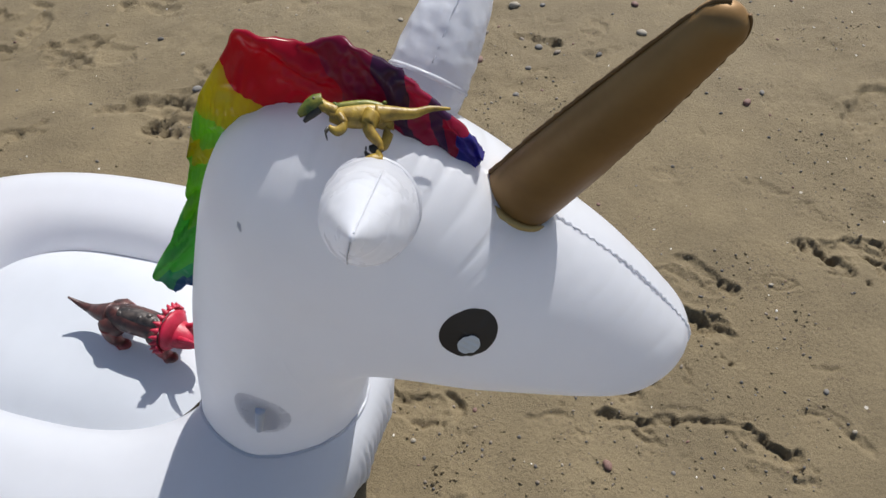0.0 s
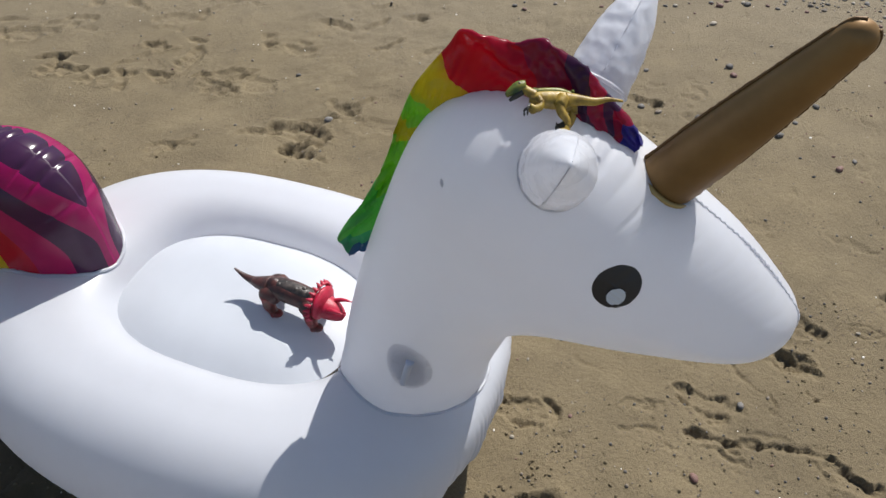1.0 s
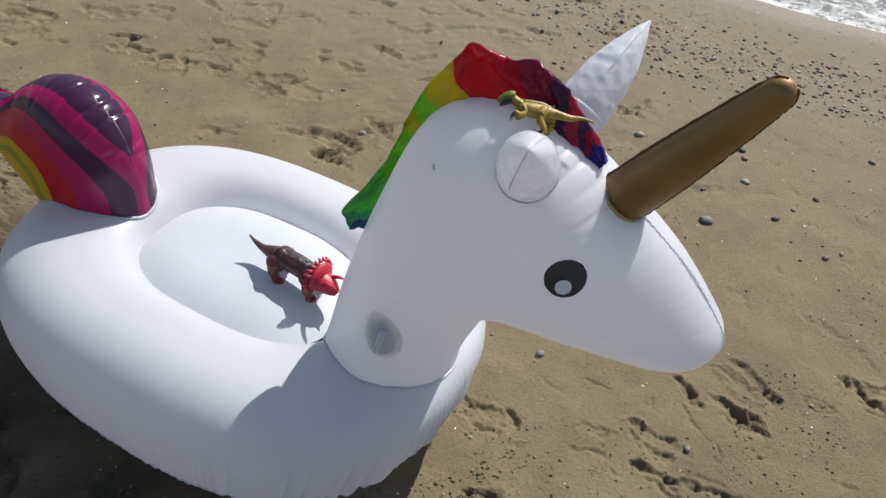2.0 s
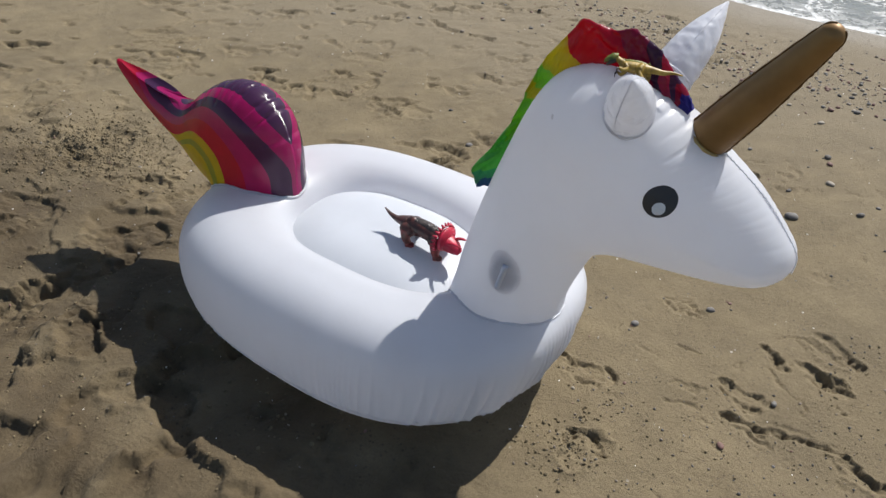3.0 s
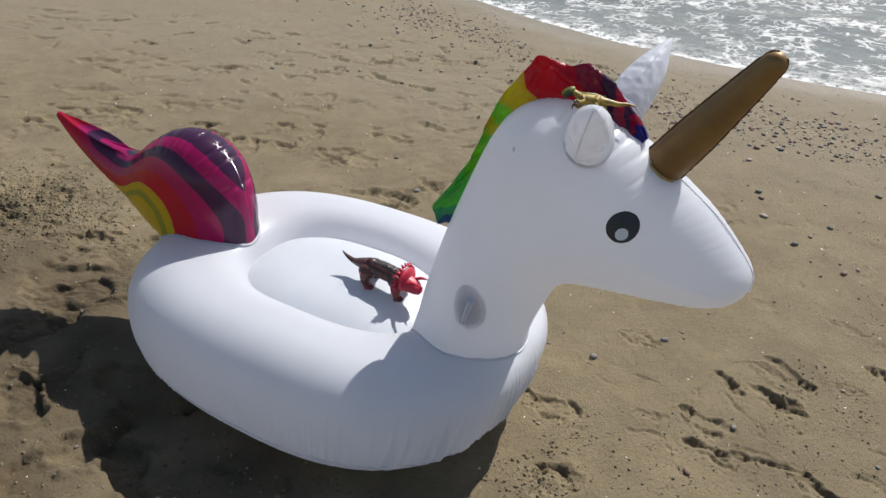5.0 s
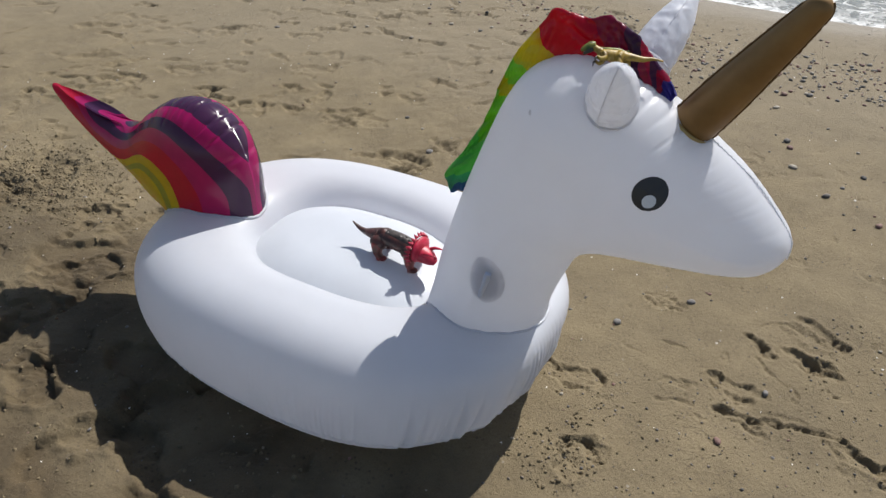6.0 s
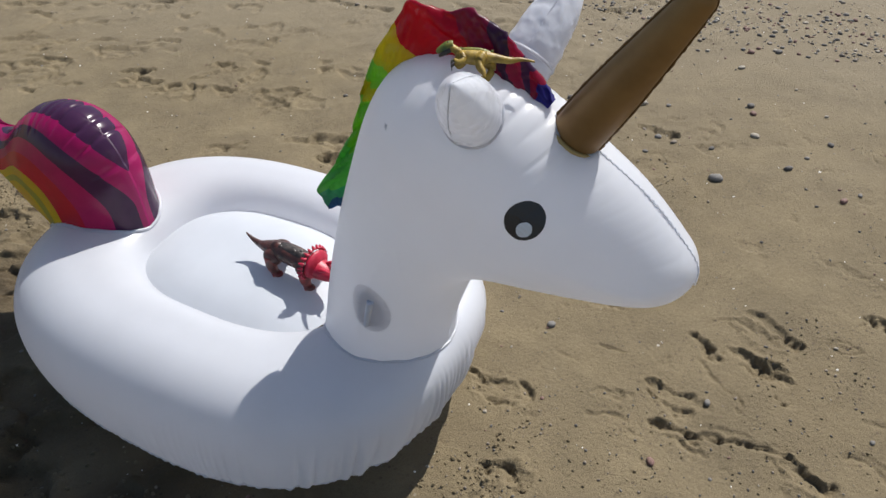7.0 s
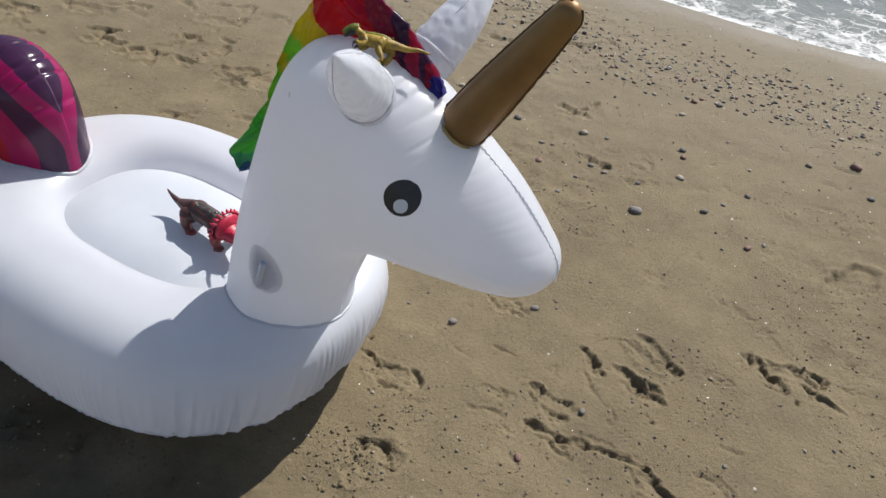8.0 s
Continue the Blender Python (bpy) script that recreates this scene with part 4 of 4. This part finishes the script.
def build_raptor():
    P = []
    add = lambda vf, m: P.append((*vf, m))
    add(tube([(-0.034, 0, 0.043), (-0.020, 0, 0.039), (-0.004, 0, 0.037), (0.012, 0, 0.036), (0.024, 0, 0.034)], [0.007, 0.0105, 0.0115, 0.0105, 0.008], 16, 24, 0.85), 0)
    add(tube([(-0.028, 0, 0.049), (-0.010, 0, 0.048), (0.010, 0, 0.046), (0.028, 0, 0.040)], [0.004, 0.0048, 0.0045, 0.003], 10, 16, 1.2), 1)
    for k in range(7):
        add(ball((-0.026 + 0.009 * k, 0.002 * math.sin(3 * k), 0.0525 - 0.0014 * k), (0.0028, 0.0034, 0.0022), 8, 5), 1)
    add(tube([(0.016, 0, 0.036), (0.038, 0.001, 0.033), (0.058, 0.002, 0.030), (0.078, 0.004, 0.031), (0.100, 0.007, 0.028)], [0.0095, 0.0066, 0.0046, 0.0032, 0.0012], 12, 26), 0)
    add(tube([(-0.026, 0, 0.044), (-0.036, 0, 0.051), (-0.043, 0, 0.056)], [0.0078, 0.0062, 0.0068], 12, 12), 0)
    # head, open jaws
    add(tube([(-0.038, 0, 0.058), (-0.048, 0, 0.057), (-0.060, 0, 0.052), (-0.067, 0, 0.048)], [0.0075, 0.0080, 0.0058, 0.003], 12, 16), 1)
    add(tube([(-0.044, 0, 0.051), (-0.054, 0, 0.046), (-0.063, 0, 0.041)], [0.0052, 0.0040, 0.002], 10, 10), 2)
    for y in (-1, 1):
        add(ball((-0.047, y * 0.0062, 0.060), (0.0022, 0.0018, 0.0022), 8, 5), 2)
    # the leg it stands on, then the one that it lifts
    add(tube([(0.012, -0.008, 0.034), (0.004, -0.014, 0.023), (0.013, -0.014, 0.012), (0.006, -0.014, 0.002)], [0.0100, 0.0066, 0.0038, 0.0042], 10, 18), 0)
    add(tube([(0.012, -0.014, 0.003), (0.0, -0.015, 0.003), (-0.009, -0.015, 0.004)], [0.0042, 0.0044, 0.002], 8, 10), 0)
    add(tube([(0.002, -0.010, 0.004), (-0.004, -0.009, 0.009), (-0.002, -0.009, 0.013)], [0.003, 0.002, 0.0008], 8, 8), 2)
    add(tube([(0.016, 0.008, 0.034), (0.028, 0.010, 0.026), (0.020, 0.010, 0.015), (0.012, 0.010, 0.014)], [0.0095, 0.0066, 0.0045, 0.004], 10, 18), 0)
    add(tube([(0.016, 0.010, 0.014), (0.007, 0.011, 0.012), (0.001, 0.011, 0.014)], [0.0042, 0.004, 0.0015], 8, 8), 2)
    for y, drop in ((-1, 0.0), (1, 0.004)):
        add(tube([(-0.024, y * 0.008, 0.040), (-0.020, y * 0.013, 0.029 + drop), (-0.030, y * 0.015, 0.025 + drop), (-0.037, y * 0.014, 0.029 + drop)], [0.0052, 0.0038, 0.0032, 0.0026], 8, 16), 0)
        for k in (-1, 0, 1):
            add(tube([(-0.036, y * 0.014, 0.029 + drop), (-0.042, y * 0.014 + 0.003 * k, 0.026 + drop), (-0.042, y * 0.014 + 0.004 * k, 0.021 + drop)], [0.0018, 0.0013, 0.0005], 6, 6), 2)
    # long lower legs
    P = [([Vector((p[0], p[1], p[2] + 0.016 * min(1.0, p[2] / 0.028))) for p in v], f, m) for v, f, m in P]
    return figure("toy_dinosaur", P, [RAPTOR_YELLOW, RAPTOR_GREEN, RAPTOR_DARK], float_root.matrix_world @ pose(0.004, -0.074, 1.008, -52, 0, 28) @ Matrix.Diagonal((0.88, 0.85, 1.0, 1)),
                  "small yellow-green plastic toy raptor standing on the white head", "toy dinosaur")


triceratops = build_triceratops()
raptor = build_raptor()


# ---- pebbles ----
def ground_at(x, y):
    return float(ground_height(np.array([x]), np.array([y]))[0])


def pebble_mesh(seed, mat):
    rnd = random.Random(seed)
    v, f = ball((0, 0, 0), (1, 1, 1), 12, 8)
    sx, sy, sz = 1.0, rnd.uniform(0.65, 0.9), rnd.uniform(0.4, 0.6)
    v = [Vector((p.x * sx, p.y * sy, p.z * sz)) * (1 + 0.22 * noise.noise(p * 1.2 + Vector((seed * 3.1, 0, 0)))) for p in v]
    me = bpy.data.meshes.new("pebble")
    me.from_pydata([tuple(p) for p in v], [], f)
    me.materials.append(mat)
    me.polygons.foreach_set("use_smooth", [True] * len(me.polygons))
    return me


PEBBLES_NEAR = [(0.293, 1.234, 0.014, 0), (0.07, 1.089, 0.013, 0), (0.487, 0.889, 0.011, 0), (0.351, 0.688, 0.013, 2)]
PEBBLES_FAR = [(-0.001, 2.424, 0.0229, 4),
               (0.292, 2.415, 0.0252, 3),
               (0.394, 2.403, 0.0126, 0),
               (0.136, 2.254, 0.0169, 1),
               (0.182, 2.254, 0.0145, 1),
               (0.15, 2.097, 0.0208, 2),
               (0.303, 2.219, 0.0143, 1),
               (0.355, 2.158, 0.0164, 0),
               (0.309, 2.044, 0.0136, 0),
               (0.412, 2.119, 0.0162, 1),
               (0.257, 1.913, 0.0131, 0),
               (0.549, 2.098, 0.0162, 4),
               (0.714, 2.442, 0.0204, 4),
               (0.718, 2.375, 0.0201, 2),
               (0.709, 2.2, 0.0239, 3),
               (0.552, 1.888, 0.0304, 0),
               (0.801, 1.983, 0.0203, 4),
               (0.875, 2.068, 0.0116, 0),
               (0.953, 1.809, 0.0195, 2),
               (1.012, 1.853, 0.0132, 0),
               (0.972, 2.178, 0.0169, 4),
               (1.436, 2.597, 0.0333, 2),
               (1.459, 2.359, 0.0184, 4)]
shapes = {}


def put_pebble(i, x, y, r, c):
    key = (i % 5, c)
    if key not in shapes:
        shapes[key] = pebble_mesh(i % 5 + 1, STONES[c])
    ob = new("pebble", shapes[key])
    ob.matrix_world = pose(x, y, ground_at(x, y) + r * 0.25, 0, 0, 20 + 31 * (i % 7)) @ Matrix.Diagonal((r, r, r, 1))
    words = ("smooth grey beach pebble", "brown beach pebble", "dull red beach pebble", "pale sandy beach pebble", "dark slate beach pebble")[c]
    tagged(ob, words + (" half sunk in the sand" if r > 0.01 else " lying on the sand"), "pebble", "pebbles on the sand")


for i, (x, y, r, c) in enumerate(PEBBLES_NEAR + PEBBLES_FAR):
    put_pebble(i, x, y, r * (1.0 if i < 4 else 0.8), c)
rnd = random.Random(11)
for i in range(90):
    x = rnd.uniform(-3.2, 1.7)
    y = waterline(x) - abs(rnd.gauss(0, 0.9)) - 1.15
    if y > 1.9:
        put_pebble(i, x, float(y), rnd.uniform(0.007, 0.017), rnd.choice((0, 0, 1, 3, 4, 2, 3)))


def scatter(name, count, place, size, mats, label, category, flat=0.55, sides=7, rings=5, seed=3):
    """Many small bits as one mesh, each with its own turn and form."""
    r_ = random.Random(seed)
    pieces_v, pieces_f, mi = [], [], []
    bv, bf = ball((0, 0, 0), (1, 1, 1), sides, rings)
    spots = [place(r_) for _ in range(count)]
    spots = [p for p in spots if p is not None]
    hs = ground_height(np.array([p[0] for p in spots]), np.array([p[1] for p in spots]))
    for (x, y), h in zip(spots, hs):
        a = size(r_)
        w = r_.uniform(0, 6.28)
        ca, sa = math.cos(w), math.sin(w)
        sx, sy, sz = a, a * r_.uniform(0.5, 0.95), a * flat * r_.uniform(0.7, 1.2)
        o = len(pieces_v)
        k = r_.uniform(0, 50)
        for p in bv:
            q = p * (1 + 0.3 * noise.noise(p * 1.1 + Vector((k, 0, 0))))
            u, v_ = q.x * sx, q.y * sy
            pieces_v.append((x + u * ca - v_ * sa, y + u * sa + v_ * ca, h + a * 0.15 + q.z * sz))
        pieces_f += [tuple(j + o for j in q) for q in bf]
        mi += [r_.randrange(len(mats))] * len(bf)
    me = bpy.data.meshes.new(name)
    me.from_pydata(pieces_v, [], pieces_f)
    for m_ in mats:
        me.materials.append(m_)
    me.polygons.foreach_set("material_index", mi)
    me.polygons.foreach_set("use_smooth", [True] * len(me.polygons))
    return tagged(new(name, me), label, category, kind="stuff")


def in_band(r_):
    x = r_.uniform(-4.5, 3.2)
    c = 0.5 + 0.5 * math.sin(2.2 * x + 1.0)
    y = waterline(x) - 0.95 + r_.gauss(0, 0.24) - 0.2 * c
    return (x, y) if fbm(np.array([x]), np.array([y]), 1.6, 2)[0] > -0.14 + r_.uniform(-0.12, 0.12) else None


def on_beach(r_):
    return r_.uniform(-3.2, 1.9), r_.uniform(0.2, 4.2)


def ahead(r_):
    x, y = r_.uniform(-0.2, 1.6), r_.uniform(0.45, 2.2)
    return (x, y) if fbm(np.array([x + 2]), np.array([y]), 2.1, 2)[0] > -0.05 else None


def churned(r_):
    k = r_.random()
    if k < 0.02:
        return r_.gauss(-0.05, 0.06), r_.gauss(0.54, 0.08)
    if k < 0.40:
        return r_.gauss(-2.35, 0.26), r_.gauss(1.42, 0.17)
    x, y = r_.uniform(-3.2, -0.3), r_.uniform(0.05, 1.9)
    edge = min(abs(fbm(np.array([x + 31]), np.array([y + 4]), 3.0, 4, 0.5)[0]), abs(fbm(np.array([x + 11]), np.array([y + 64]), 5.6, 4, 0.5)[0]))
    return (x, y) if r_.random() < smooth(-0.45, -1.1, x + 0.25 * (y - 0.6)) * ((0.5 if y < 0.8 else 0.08) + 0.5 * (edge < 0.05)) else None


SHELL = material("shell_white", 0.5, 0.0, (0.75, 0.72, 0.66))[0]
scatter("shingle", 4200, in_band, lambda r_: 0.004 + 0.011 * r_.random() ** 2.5, STONES, "band of small dark shingle below the tide line", "shingle", seed=4)
scatter("gravel", 1800, on_beach, lambda r_: 0.0022 + 0.005 * r_.random() ** 3, STONES, "sparse tiny stones strewn over the sand", "gravel", seed=5)
scatter("shell_fragments", 260, on_beach, lambda r_: 0.0022 + 0.003 * r_.random() ** 2, [SHELL], "tiny white shell fragments on the sand", "shell fragments", 0.4, seed=6)
scatter("grit", 4200, ahead, lambda r_: 0.0014 + 0.0040 * r_.random() ** 2, [SAND, STONES[1], SAND, STONES[4]], "fine crumbs of sand and grit", "grit", 0.8, 6, 4, seed=8)
scatter("sand_crumbs", 11000, churned, lambda r_: 0.0013 + 0.0060 * r_.random() ** 3, [SAND], "clods and crumbs of churned damp sand", "sand crumbs", 0.8, 7, 5, seed=9)
